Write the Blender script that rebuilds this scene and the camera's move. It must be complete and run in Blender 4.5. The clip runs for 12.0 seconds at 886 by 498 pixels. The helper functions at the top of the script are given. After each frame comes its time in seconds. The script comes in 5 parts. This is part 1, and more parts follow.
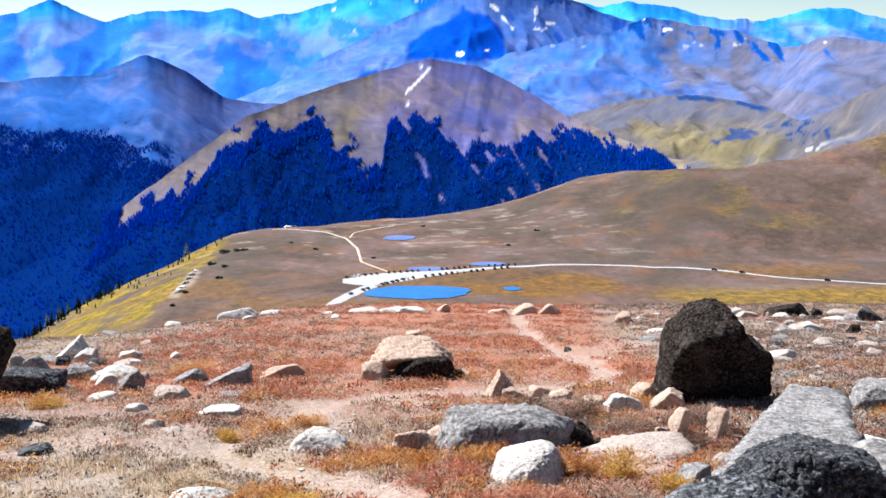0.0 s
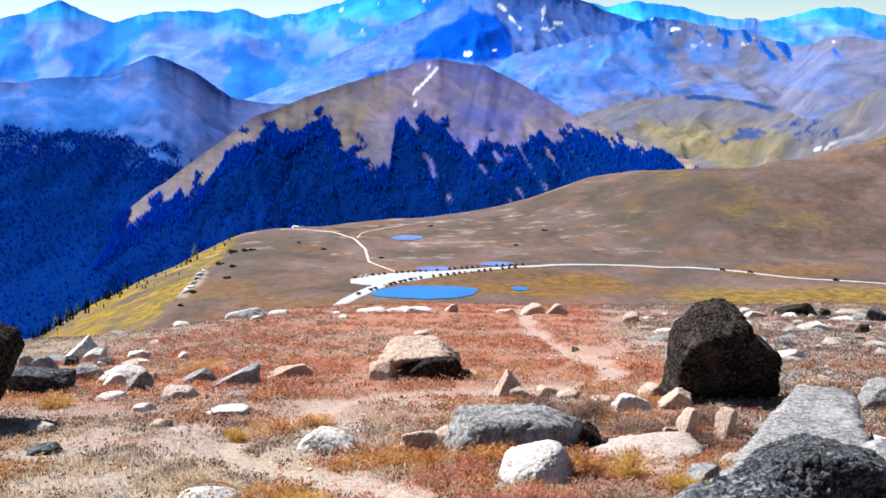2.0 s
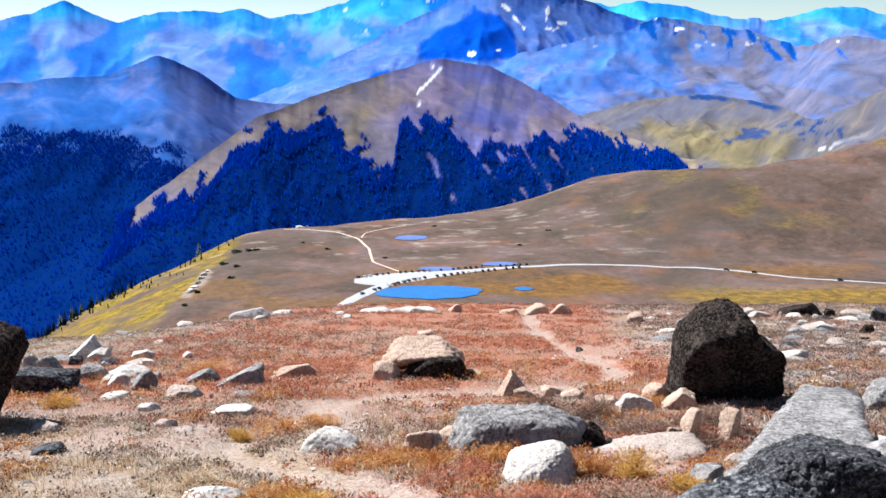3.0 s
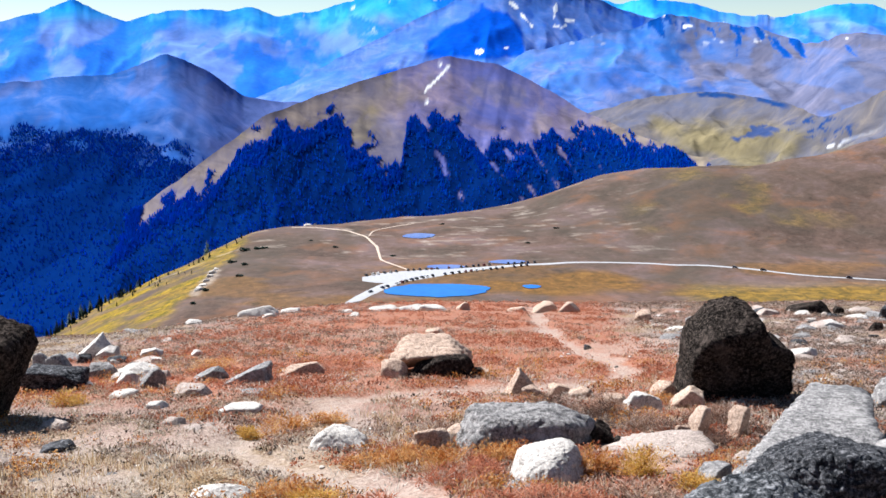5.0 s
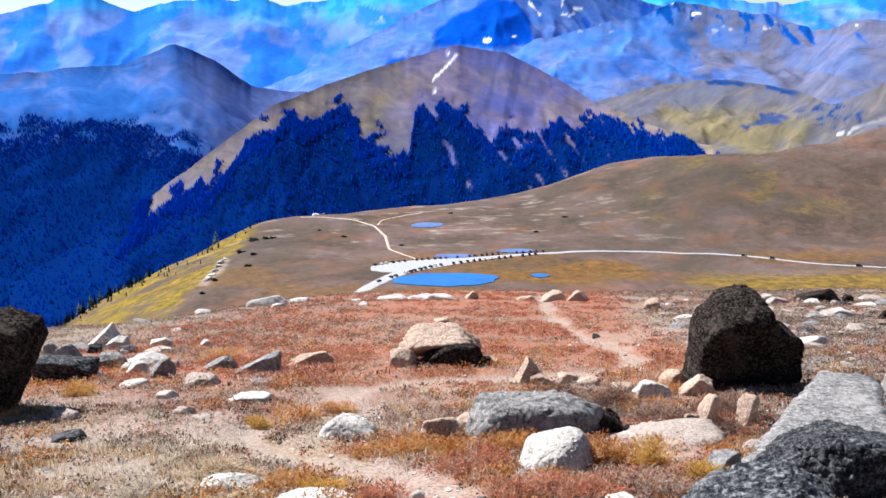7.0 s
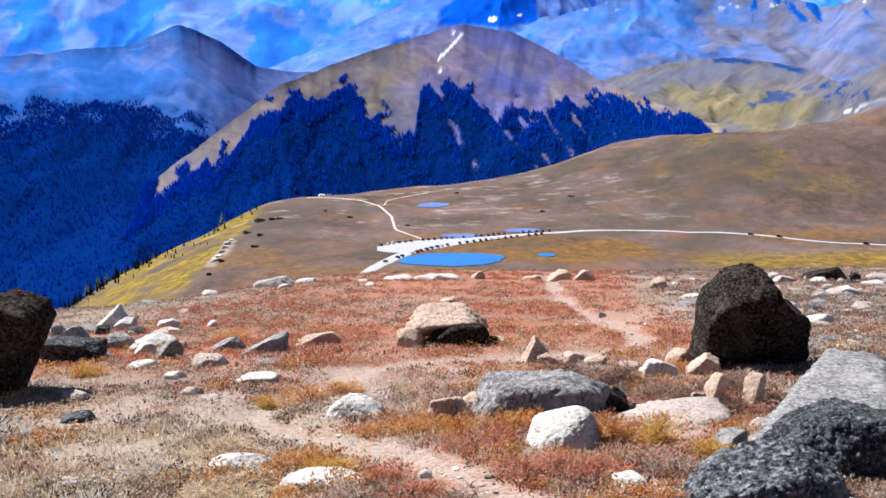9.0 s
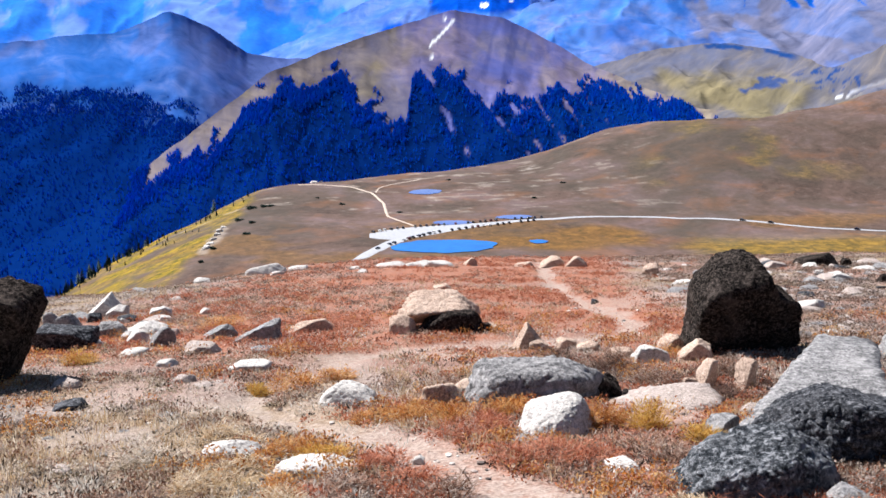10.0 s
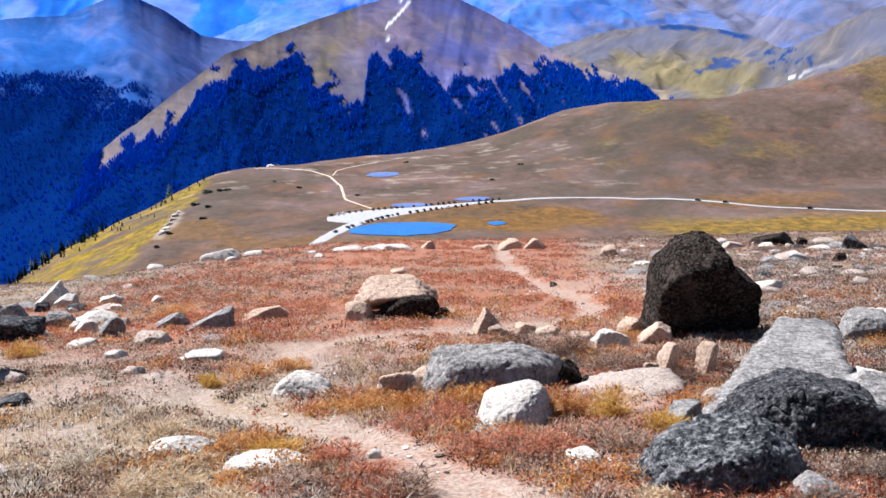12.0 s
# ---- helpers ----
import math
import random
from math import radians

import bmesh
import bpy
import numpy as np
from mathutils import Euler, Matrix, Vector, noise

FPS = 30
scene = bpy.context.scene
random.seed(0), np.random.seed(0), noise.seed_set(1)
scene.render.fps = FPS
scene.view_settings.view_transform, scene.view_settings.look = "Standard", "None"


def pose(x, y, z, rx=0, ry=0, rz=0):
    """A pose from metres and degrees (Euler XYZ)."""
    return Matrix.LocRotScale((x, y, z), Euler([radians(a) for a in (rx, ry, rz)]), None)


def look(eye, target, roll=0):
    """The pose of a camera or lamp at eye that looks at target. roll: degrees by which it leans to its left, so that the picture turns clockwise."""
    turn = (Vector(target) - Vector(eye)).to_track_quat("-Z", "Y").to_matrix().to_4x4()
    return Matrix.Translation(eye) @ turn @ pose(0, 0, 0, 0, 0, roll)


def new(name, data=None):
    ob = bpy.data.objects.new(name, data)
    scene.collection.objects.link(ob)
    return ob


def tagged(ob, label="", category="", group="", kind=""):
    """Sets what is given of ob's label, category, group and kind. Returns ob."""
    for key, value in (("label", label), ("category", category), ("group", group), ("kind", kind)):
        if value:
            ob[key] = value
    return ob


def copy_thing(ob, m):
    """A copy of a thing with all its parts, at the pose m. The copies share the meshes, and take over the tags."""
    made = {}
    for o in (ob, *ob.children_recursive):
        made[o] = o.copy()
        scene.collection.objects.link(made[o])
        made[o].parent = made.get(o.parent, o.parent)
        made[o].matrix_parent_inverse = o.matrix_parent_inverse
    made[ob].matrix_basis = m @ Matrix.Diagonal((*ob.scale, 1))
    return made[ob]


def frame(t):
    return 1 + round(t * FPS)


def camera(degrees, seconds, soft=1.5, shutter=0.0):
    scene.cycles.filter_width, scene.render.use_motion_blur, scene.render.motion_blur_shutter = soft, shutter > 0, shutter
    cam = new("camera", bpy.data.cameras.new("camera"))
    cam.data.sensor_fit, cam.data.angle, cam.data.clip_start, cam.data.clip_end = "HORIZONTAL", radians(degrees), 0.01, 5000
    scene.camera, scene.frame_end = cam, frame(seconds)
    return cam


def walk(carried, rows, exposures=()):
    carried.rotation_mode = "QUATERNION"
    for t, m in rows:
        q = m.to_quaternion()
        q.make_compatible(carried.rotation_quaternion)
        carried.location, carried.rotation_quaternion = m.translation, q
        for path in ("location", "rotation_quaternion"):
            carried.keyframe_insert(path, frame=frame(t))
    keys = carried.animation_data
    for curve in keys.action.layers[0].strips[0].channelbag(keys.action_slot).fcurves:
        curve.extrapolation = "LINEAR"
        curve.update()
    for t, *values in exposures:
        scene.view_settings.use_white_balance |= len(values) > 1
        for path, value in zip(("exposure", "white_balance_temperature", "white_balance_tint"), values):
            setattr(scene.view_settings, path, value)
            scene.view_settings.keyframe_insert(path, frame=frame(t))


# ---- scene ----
# camera: held by a person standing on the slope, turning slowly
EYE = 1.65
cam = camera(45.0, 12.0, soft=1.6)
ROWS = [
    (0.0, 78.91, 0.0, 0.0), (0.5, 78.907, 0.0, 0.101), (1.0, 78.908, 0.034, 0.201), (1.5, 78.909, 0.067, 0.296),
    (2.0, 78.907, 0.097, 0.397), (2.5, 78.909, 0.114, 0.502), (3.0, 78.908, 0.133, 0.601), (5.0, 78.799, 0.268, 1.005),
    (5.5, 78.697, 0.332, 1.108), (6.0, 78.578, 0.386, 1.208), (6.5, 78.417, 0.471, 1.304), (7.0, 78.226, 0.541, 1.408),
    (9.0, 77.157, 0.875, 1.677), (9.5, 76.819, 0.939, 1.508), (10.0, 76.441, 0.943, 1.233), (10.5, 76.053, 0.908, 0.818),
    (11.0, 75.634, 0.866, 0.286), (11.5, 75.195, 0.80, -0.36), (12.0, 75.46, 0.98, -1.07),
]
STEP = (0.019, 0.231, -0.033)  # half a step downhill at the very end
walk(cam, [(t, pose(STEP[0] * (t > 11.9), STEP[1] * (t > 11.9), EYE + STEP[2] * (t > 11.9), rx, ry, rz)) for t, rx, ry, rz in ROWS],
     exposures=[(0.0, 1.24, 6400, 8), (3.0, 1.19, 6400, 8), (5.0, 1.15, 6400, 8), (7.0, 1.12, 6400, 8), (9.0, 1.11, 6400, 9), (12.0, 1.12, 6400, 10)])

# ---- daylight ----
SUN_UP, SUN_LEFT = 49.0, 52.0
world = bpy.data.worlds.new("world")
scene.world = world
world.use_nodes = True
wn = world.node_tree.nodes
sky = wn.new("ShaderNodeTexSky")
sky.sky_type, sky.sun_disc = "NISHITA", False
sky.sun_elevation, sky.sun_rotation = radians(SUN_UP), radians(-SUN_LEFT)
sky.altitude, sky.air_density, sky.dust_density = 3600, 1.0, 0.7
wn["Background"].inputs["Strength"].default_value = 0.05
world.node_tree.links.new(sky.outputs[0], wn["Background"].inputs["Color"])
sun = new("sun", bpy.data.lights.new("sun", "SUN"))
sun.data.energy, sun.data.angle, sun.data.color = 5.0, radians(0.5), (1.0, 0.97, 0.95)
sx, sy, sz = -math.sin(radians(SUN_LEFT)) * math.cos(radians(SUN_UP)), math.cos(radians(SUN_LEFT)) * math.cos(radians(SUN_UP)), math.sin(radians(SUN_UP))
sun.matrix_world = look((sx * 300, sy * 300, sz * 300), (0, 0, 0))


# ---- small tools ----
def lattice(seed, n=256):
    return np.random.RandomState(seed).rand(n, n)


LATTICES = [lattice(s) for s in range(12)]


def vnoise(x, y, k=0):
    """Smooth value noise in 0..1 on arrays."""
    g = LATTICES[k % 12]
    xi, yi = np.floor(x).astype(int), np.floor(y).astype(int)
    fx, fy = x - xi, y - yi
    fx, fy = fx * fx * (3 - 2 * fx), fy * fy * (3 - 2 * fy)
    a, b = g[xi % 256, yi % 256], g[(xi + 1) % 256, yi % 256]
    c, d = g[xi % 256, (yi + 1) % 256], g[(xi + 1) % 256, (yi + 1) % 256]
    return (a * (1 - fx) + b * fx) * (1 - fy) + (c * (1 - fx) + d * fx) * fy


def fbm(x, y, size, octaves=4, k=0):
    """Layered noise in about -1..1; size: metres of the largest bumps."""
    x, y = np.asarray(x, float) / size + 37.3, np.asarray(y, float) / size + 91.7
    total, amp, norm = 0.0, 1.0, 0.0
    for o in range(octaves):
        total = total + amp * (vnoise(x, y, k + o) * 2 - 1)
        norm += amp
        x, y, amp = x * 2.03 + 5.1, y * 2.03 + 3.7, amp * 0.5
    return total / norm * 1.6


def smooth(a, b, x):
    t = np.clip((np.asarray(x, float) - a) / (b - a), 0, 1)
    return t * t * (3 - 2 * t)


def softplus(x, w):
    x = np.asarray(x, float) / w
    return w * np.where(x > 20, x, np.log1p(np.exp(np.minimum(x, 20))))


def line_distance(x, y, pts):
    """Distance of arrays of places to a polyline."""
    best = np.full(np.shape(x), 1e9)
    for (ax, ay), (bx, by) in zip(pts[:-1], pts[1:]):
        dx, dy = bx - ax, by - ay
        t = np.clip(((x - ax) * dx + (y - ay) * dy) / (dx * dx + dy * dy), 0, 1)
        best = np.minimum(best, np.hypot(x - ax - t * dx, y - ay - t * dy))
    return best


def mesh_from(name, verts, faces, mat, flat=False):
    me = bpy.data.meshes.new(name)
    verts, faces = np.asarray(verts, np.float32), np.asarray(faces, np.int32)
    n, k = faces.shape
    me.vertices.add(len(verts))
    me.vertices.foreach_set("co", verts.ravel())
    me.loops.add(n * k)
    me.loops.foreach_set("vertex_index", faces.ravel())
    me.polygons.add(n)
    me.polygons.foreach_set("loop_start", np.arange(0, n * k, k, dtype=np.int32))
    me.update(calc_edges=True)
    me.polygons.foreach_set("use_smooth", np.full(n, not flat))
    if mat:
        me.materials.append(mat)
    me.validate()
    return me


def colour_layer(me, name, values):
    layer = me.color_attributes.new(name, "FLOAT_COLOR", "POINT")
    rgba = np.ones((len(me.vertices), 4), np.float32)
    rgba[:, : values.shape[1]] = values
    layer.data.foreach_set("color", rgba.ravel())


def grid_faces(rows, cols, wrap=False):
    r, c = np.meshgrid(np.arange(rows - 1), np.arange(cols if wrap else cols - 1), indexing="ij")
    c2 = (c + 1) % cols
    return np.stack([r * cols + c, r * cols + c2, (r + 1) * cols + c2, (r + 1) * cols + c], -1).reshape(-1, 4)


def part(name, bm, material, parent, label=""):
    me = bpy.data.meshes.new(name)
    bm.to_mesh(me)
    bm.free()
    me.materials.append(material)
    ob = new(name, me)
    ob.parent = parent
    if label:
        tagged(ob, label)
    return ob


# ---- materials ----
class Nodes:
    def __init__(self, name):
        self.mat = bpy.data.materials.new(name)
        self.mat.use_nodes = True
        self.tree = self.mat.node_tree
        self.out = self.tree.nodes["Principled BSDF"]
        self.pos = self.tree.nodes.new("ShaderNodeNewGeometry").outputs["Position"]

    def add(self, kind, **inputs):
        node = self.tree.nodes.new(kind)
        for key, value in inputs.items():
            self.put(node.inputs[key.replace("_", " ")], value)
        return node

    def put(self, socket, value):
        if isinstance(value, bpy.types.NodeSocket):
            self.tree.links.new(value, socket)
        else:
            socket.default_value = value

    def object_place(self):
        co = self.add("ShaderNodeTexCoord").outputs["Object"]
        rnd = self.add("ShaderNodeObjectInfo").outputs["Random"]
        return self.math("ADD", co, self.math("MULTIPLY", rnd, 40.0), vector=True)

    def math(self, op, a, b, vector=False):
        node = self.tree.nodes.new("ShaderNodeVectorMath" if vector else "ShaderNodeMath")
        node.operation = op
        self.put(node.inputs[0], a)
        if vector and not isinstance(b, bpy.types.NodeSocket):
            b = (b, b, b)
        self.put(node.inputs[1], b)
        return node.outputs[0]

    def noise(self, scale, detail=5.0, rough=0.6, place=None, warp=0.0):
        n = self.add("ShaderNodeTexNoise", Vector=place or self.pos, Scale=scale, Detail=detail, Roughness=rough, Distortion=warp)
        return n.outputs["Fac"]

    def ramp(self, fac, stops):
        n = self.add("ShaderNodeValToRGB", Fac=fac)
        els = n.color_ramp.elements
        while len(els) < len(stops):
            els.new(0.5)
        for e, (p, c) in zip(els, stops):
            e.position, e.color = p, (*(c if isinstance(c, tuple) else (c, c, c)), 1)
        return n.outputs["Color"]

    def mix(self, fac, a, b, blend="MIX"):
        n = self.tree.nodes.new("ShaderNodeMix")
        n.data_type, n.blend_type = "RGBA", blend
        for i, v in ((0, fac), (6, a), (7, b)):
            if isinstance(v, tuple):
                v = (*v, 1)
            self.put(n.inputs[i], v)
        return n.outputs[2]

    def layer(self, name):
        a = self.tree.nodes.new("ShaderNodeAttribute")
        a.attribute_name = name
        s = self.add("ShaderNodeSeparateColor", Color=a.outputs["Color"])
        return s.outputs[0], s.outputs[1], s.outputs[2]

    def done(self, colour, rough=0.9, bump=None, strength=0.3, distance=0.02, metal=0.0, gloss=0.3):
        self.put(self.out.inputs["Base Color"], colour if isinstance(colour, bpy.types.NodeSocket) else (*colour, 1))
        self.put(self.out.inputs["Roughness"], rough)
        self.put(self.out.inputs["Metallic"], metal)
        self.put(self.out.inputs["Specular IOR Level"], gloss)
        if bump is not None:
            b = self.add("ShaderNodeBump", Height=bump, Strength=strength, Distance=distance)
            self.tree.links.new(b.outputs[0], self.out.inputs["Normal"])
        return self.mat


def ground_material():
    m = Nodes("alpine_ground")
    bare, heath, grass = m.layer("cover")
    meadow, bog, stony = m.layer("far_cover")
    fine, mid, wide = m.noise(38, 6, 0.7), m.noise(5, 5, 0.65), m.noise(0.5, 4, 0.6)
    far_fine, far_wide = m.noise(0.12, 7, 0.75, warp=0.5), m.noise(0.012, 6, 0.62, warp=0.8)
    soil = m.ramp(fine, [(0.3, (0.05, 0.038, 0.033)), (0.46, (0.21, 0.165, 0.145)), (0.62, (0.42, 0.36, 0.325)), (0.75, (0.60, 0.54, 0.50))])
    dirt = m.ramp(fine, [(0.3, (0.17, 0.115, 0.09)), (0.45, (0.36, 0.28, 0.235)), (0.6, (0.50, 0.415, 0.365)), (0.75, (0.64, 0.565, 0.52))])
    red = m.ramp(fine, [(0.25, (0.12, 0.04, 0.024)), (0.5, (0.34, 0.135, 0.08)), (0.75, (0.52, 0.27, 0.18))])
    dry = m.ramp(fine, [(0.25, (0.12, 0.075, 0.025)), (0.5, (0.33, 0.22, 0.09)), (0.75, (0.50, 0.36, 0.17))])
    near = m.mix(heath, soil, red)
    near = m.mix(grass, near, dry)
    near = m.mix(m.ramp(mid, [(0.45, 0.0), (0.75, 0.45)]), near, soil)
    near = m.mix(m.math("MULTIPLY", bare, m.ramp(m.noise(9, 6, 0.7), [(0.36, 0.35), (0.54, 1.0)])), near, dirt)
    turf = m.ramp(far_fine, [(0.27, (0.05, 0.032, 0.028)), (0.42, (0.115, 0.072, 0.060)), (0.58, (0.175, 0.112, 0.096)), (0.74, (0.30, 0.235, 0.21))])
    brown = m.ramp(far_wide, [(0.38, (0.030, 0.026, 0.018)), (0.49, (0.105, 0.072, 0.056)), (0.63, (0.185, 0.135, 0.14))])
    far = m.mix(0.5, turf, brown)
    far = m.mix(m.ramp(m.noise(0.021, 5, 0.6, warp=0.5), [(0.53, 0.0), (0.68, 0.5)]), far, (0.26, 0.115, 0.055))
    far = m.mix(m.ramp(m.noise(0.0062, 5, 0.65, warp=0.6), [(0.44, 0.0), (0.6, 0.6)]), far, (0.070, 0.062, 0.050))
    far = m.mix(bog, far, m.ramp(far_fine, [(0.3, (0.06, 0.05, 0.018)), (0.5, (0.165, 0.085, 0.030)), (0.7, (0.27, 0.145, 0.042))]))
    far = m.mix(meadow, far, m.ramp(far_fine, [(0.34, (0.04, 0.046, 0.010)), (0.45, (0.15, 0.115, 0.014)), (0.56, (0.30, 0.19, 0.016)), (0.7, (0.47, 0.30, 0.03))]))
    far = m.mix(stony, far, m.ramp(far_fine, [(0.35, (0.22, 0.17, 0.14)), (0.55, (0.42, 0.36, 0.31)), (0.7, (0.62, 0.56, 0.5))]))
    y = m.add("ShaderNodeSeparateXYZ", Vector=m.pos).outputs[1]
    at = m.add("ShaderNodeMapRange", Value=y, From_Min=45.0, From_Max=120.0).outputs[0]
    return m.done(m.mix(1.0, m.mix(at, near, far), (0.8, 0.8, 0.8), "MULTIPLY"), 0.95, m.mix(0.5, fine, mid), 0.55, 0.05, gloss=0.1)


def rock_material(name, dark, body, pale, speck=55.0, lichen=0.0, gloss=0.2, relief=0.5):
    m = Nodes(name)
    place = m.object_place()
    grain, mid, wide = m.noise(speck * 2.2, 4, 0.75, place), m.noise(speck, 8, 0.78, place), m.noise(3.4, 6, 0.68, place)
    col = m.ramp(mid, [(0.36, dark), (0.48, body), (0.64, pale)])
    col = m.mix(m.ramp(grain, [(0.38, 0.75), (0.47, 0.0)]), col, dark)
    col = m.mix(m.ramp(wide, [(0.5, 0.0), (0.7, 0.5)]), col, pale)
    if lichen:
        col = m.mix(m.math("MULTIPLY", m.ramp(m.noise(9, 9, 0.8, place), [(0.52, 0.0), (0.58, 1.0)]), lichen), col, tuple(0.35 * c for c in body))
    return m.done(col, 0.92, m.mix(0.4, mid, grain), relief, 0.03, gloss=gloss)


def mountain_material(name, stops, high, relief=0.3, forest=(0.002, 0.018, 0.11), grain=0.045, grass=(0.20, 0.16, 0.07)):
    """Bare upland: scree and turf by noise; cover layer: wood with painted shade, turf, snow."""
    m = Nodes(name)
    wood, turf, white = m.layer("cover")
    fine, wide = m.noise(grain, 6, 0.62, warp=0.6), m.noise(0.006, 5, 0.6, warp=0.5)
    col = m.ramp(fine, stops)
    col = m.mix(m.ramp(wide, [(0.4, 0.0), (0.65, 0.7)]), col, high)
    col = m.mix(turf, col, m.ramp(fine, [(0.3, tuple(0.6 * c for c in grass)), (0.5, grass), (0.7, tuple(1.35 * c for c in grass))]))
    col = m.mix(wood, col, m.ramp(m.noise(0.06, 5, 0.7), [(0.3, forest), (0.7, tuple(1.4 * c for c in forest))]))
    col = m.mix(1.0, col, (0.88, 0.88, 0.88), "MULTIPLY")
    col = m.mix(white, col, (0.85, 0.87, 0.9))
    return m.done(col, 1.0, fine, relief, 5.0, gloss=0.0)


def plain_material(name, dark, pale, scale=20.0, rough=0.6, metal=0.0, gloss=0.4):
    m = Nodes(name)
    return m.done(m.ramp(m.noise(scale, 4, 0.6), [(0.3, dark), (0.7, pale)]), rough, metal=metal, gloss=gloss)


def water_material(name, deep, clear):
    m = Nodes(name)
    col = m.ramp(m.noise(0.06, 3), [(0.3, deep), (0.7, clear)])
    return m.done(col, 0.12, m.noise(1.5, 3), 0.05, 0.05, gloss=0.5)


GROUND = ground_material()
GRANITE = rock_material("grey_granite", (0.028, 0.028, 0.03), (0.20, 0.193, 0.195), (0.45, 0.43, 0.425), 26, 0.5, relief=0.75)
WARM = rock_material("warm_granite", (0.10, 0.065, 0.05), (0.40, 0.285, 0.22), (0.64, 0.50, 0.41), 40, 0.3)
PALE = rock_material("pale_granite", (0.19, 0.175, 0.165), (0.46, 0.43, 0.405), (0.68, 0.64, 0.60), 34, 0.35, relief=0.45)
# lichened granite, its colour darkened so that shaded fronts come out black
DARK = rock_material("shade_dark_lichened_granite", (0.005, 0.006, 0.008), (0.026, 0.028, 0.033), (0.20, 0.20, 0.215), 26, 0.7, 0.05)
DUSTY = rock_material("dusty_pink_granite", (0.15, 0.12, 0.105), (0.34, 0.28, 0.25), (0.52, 0.44, 0.40), 40, 0.3)
# near-black body puts the shade of the boulders' faces into their colour
SHADE_BROWN = rock_material("shade_brown_granite", (0.004, 0.0035, 0.0035), (0.012, 0.0105, 0.010), (0.12, 0.096, 0.084), 30, 0.4, 0.0, 0.75)
# dark body stands in for shade, pale specks for sunlit edges; lichen on top
ASH = rock_material("shade_ash_lichened_granite", (0.004, 0.005, 0.006), (0.05, 0.055, 0.063), (0.36, 0.365, 0.385), 22, 0.5, 0.0, 0.85)
WATER = water_material("pond_water", (0.010, 0.11, 0.39), (0.016, 0.16, 0.47))
SHALLOW = water_material("shallow_pond_water", (0.075, 0.12, 0.33), (0.14, 0.19, 0.41))
GRAVEL = plain_material("pale_gravel_road", (0.27, 0.275, 0.295), (0.38, 0.385, 0.41), 0.8, 0.95)
EARTH = plain_material("bare_earth_track", (0.36, 0.28, 0.22), (0.52, 0.43, 0.36), 0.6, 0.95)

# ---- the lie of the land ----
LEVEL = -183.4  # the pass
NORTH_EDGE = [(-700, 520), (-420, 720), (-345, 888), (-318, 972), (-279, 1016), (-242, 1036), (-191, 1058), (-93, 1113), (0, 1170), (74, 1216), (140, 1215), (305, 1150), (500, 1150), (900, 1300)]
POND_SITES = [(-18, 774, 40, 21, "large"), (-13, 858, 17, 9, "small"), (38, 878, 15, 8, "small"), (-41, 998, 16, 13, "small"), (52, 787, 7, 6, "small")]
TRAIL = [(2.0, 30.0), (1.9, 26.6), (1.75, 23.4), (1.75, 20.6), (1.95, 17.2), (2.15, 15.1), (2.15, 13.7), (1.9, 12.7), (1.2, 12.2), (0.3, 12.1), (-0.8, 11.7), (-1.4, 11.0), (-1.55, 10.0), (-1.8, 9.0), (-1.9, 8.5), (-1.6, 7.9), (-0.9, 7.3), (-0.6, 6.9), (-0.2, 6.2), (0.1, 5.7), (0.4, 4.8), (0.5, 0.0)]
BARE = [(-1.5, 10.4, 0.6), (-2.3, 9.0, 0.7), (2.6, 17.5, 0.9), (3.4, 18.5, 0.8), (-0.3, 11.3, 0.5), (1.5, 7.9, 0.5), (-2.2, 8.3, 0.6), (-1.4, 8.1, 0.5), (-1.2, 9.7, 0.5), (-2.7, 7.4, 0.7), (-3.2, 8.7, 0.6), (-2.2, 6.6, 0.5)]


def near_height(x, y):
    """The slope on which the camera stands."""
    x, y = np.asarray(x, float), np.asarray(y, float)
    brink = 29 - 12 * smooth(3.5, 9, -x) + 1.2 * fbm(x, y * 0, 5, 2, 3)
    c = np.maximum(y - brink, 0)
    fall = np.where(c < 35, 0.0035 * c * c, 0.0035 * 35 * 35 + 0.245 * (c - 35))
    rough = smooth(2.0, 4.0, np.hypot(x, y))
    z = -0.2 * y - fall - 0.06 * softplus(-5 - x, 1.5)
    z = z + rough * (0.05 * fbm(x, y, 2.6, 3, 1) + 0.018 * fbm(x, y, 0.5, 3, 5))
    z = z - 0.035 * smooth(0.32, 0.12, line_distance(x, y, TRAIL))
    return z


def pass_height(x, y):
    """The broad saddle below, its western flank and the brown slope to the east."""
    x, y = np.asarray(x, float), np.asarray(y, float)
    shelf = sum(np.interp(x + k, [30, 74, 138, 199, 257, 378, 481, 700], [0, 7, 28, 46, 53, 64, 92, 140]) for k in (-24, -12, 0, 12, 24)) / 5
    rise = shelf * smooth(865, 1190, y)
    z = LEVEL + rise - 0.4 * softplus(-200 - x, 10)
    bumps = 1.2 * fbm(x, y, 60, 4, 2) + 3.5 * fbm(x, y, 160, 3, 6) * smooth(890, 1050, y) + 0.05 * rise * fbm(x, y, 70, 3, 8)
    calm = np.zeros(np.shape(x))
    for px, py, a, b, _ in POND_SITES:
        calm = np.maximum(calm, smooth(1.9, 1.1, np.hypot((x - px) / a, (y - py) / b)))
    z = z + bumps * (1 - calm) * smooth(0, 60, np.hypot(x + 20, y - 815) - 40)
    edge = np.interp(x, [p[0] for p in NORTH_EDGE], [p[1] for p in NORTH_EDGE]) + 9 * fbm(x, x * 0, 50, 3, 9)
    return z - 0.75 * softplus(y - edge, 12)


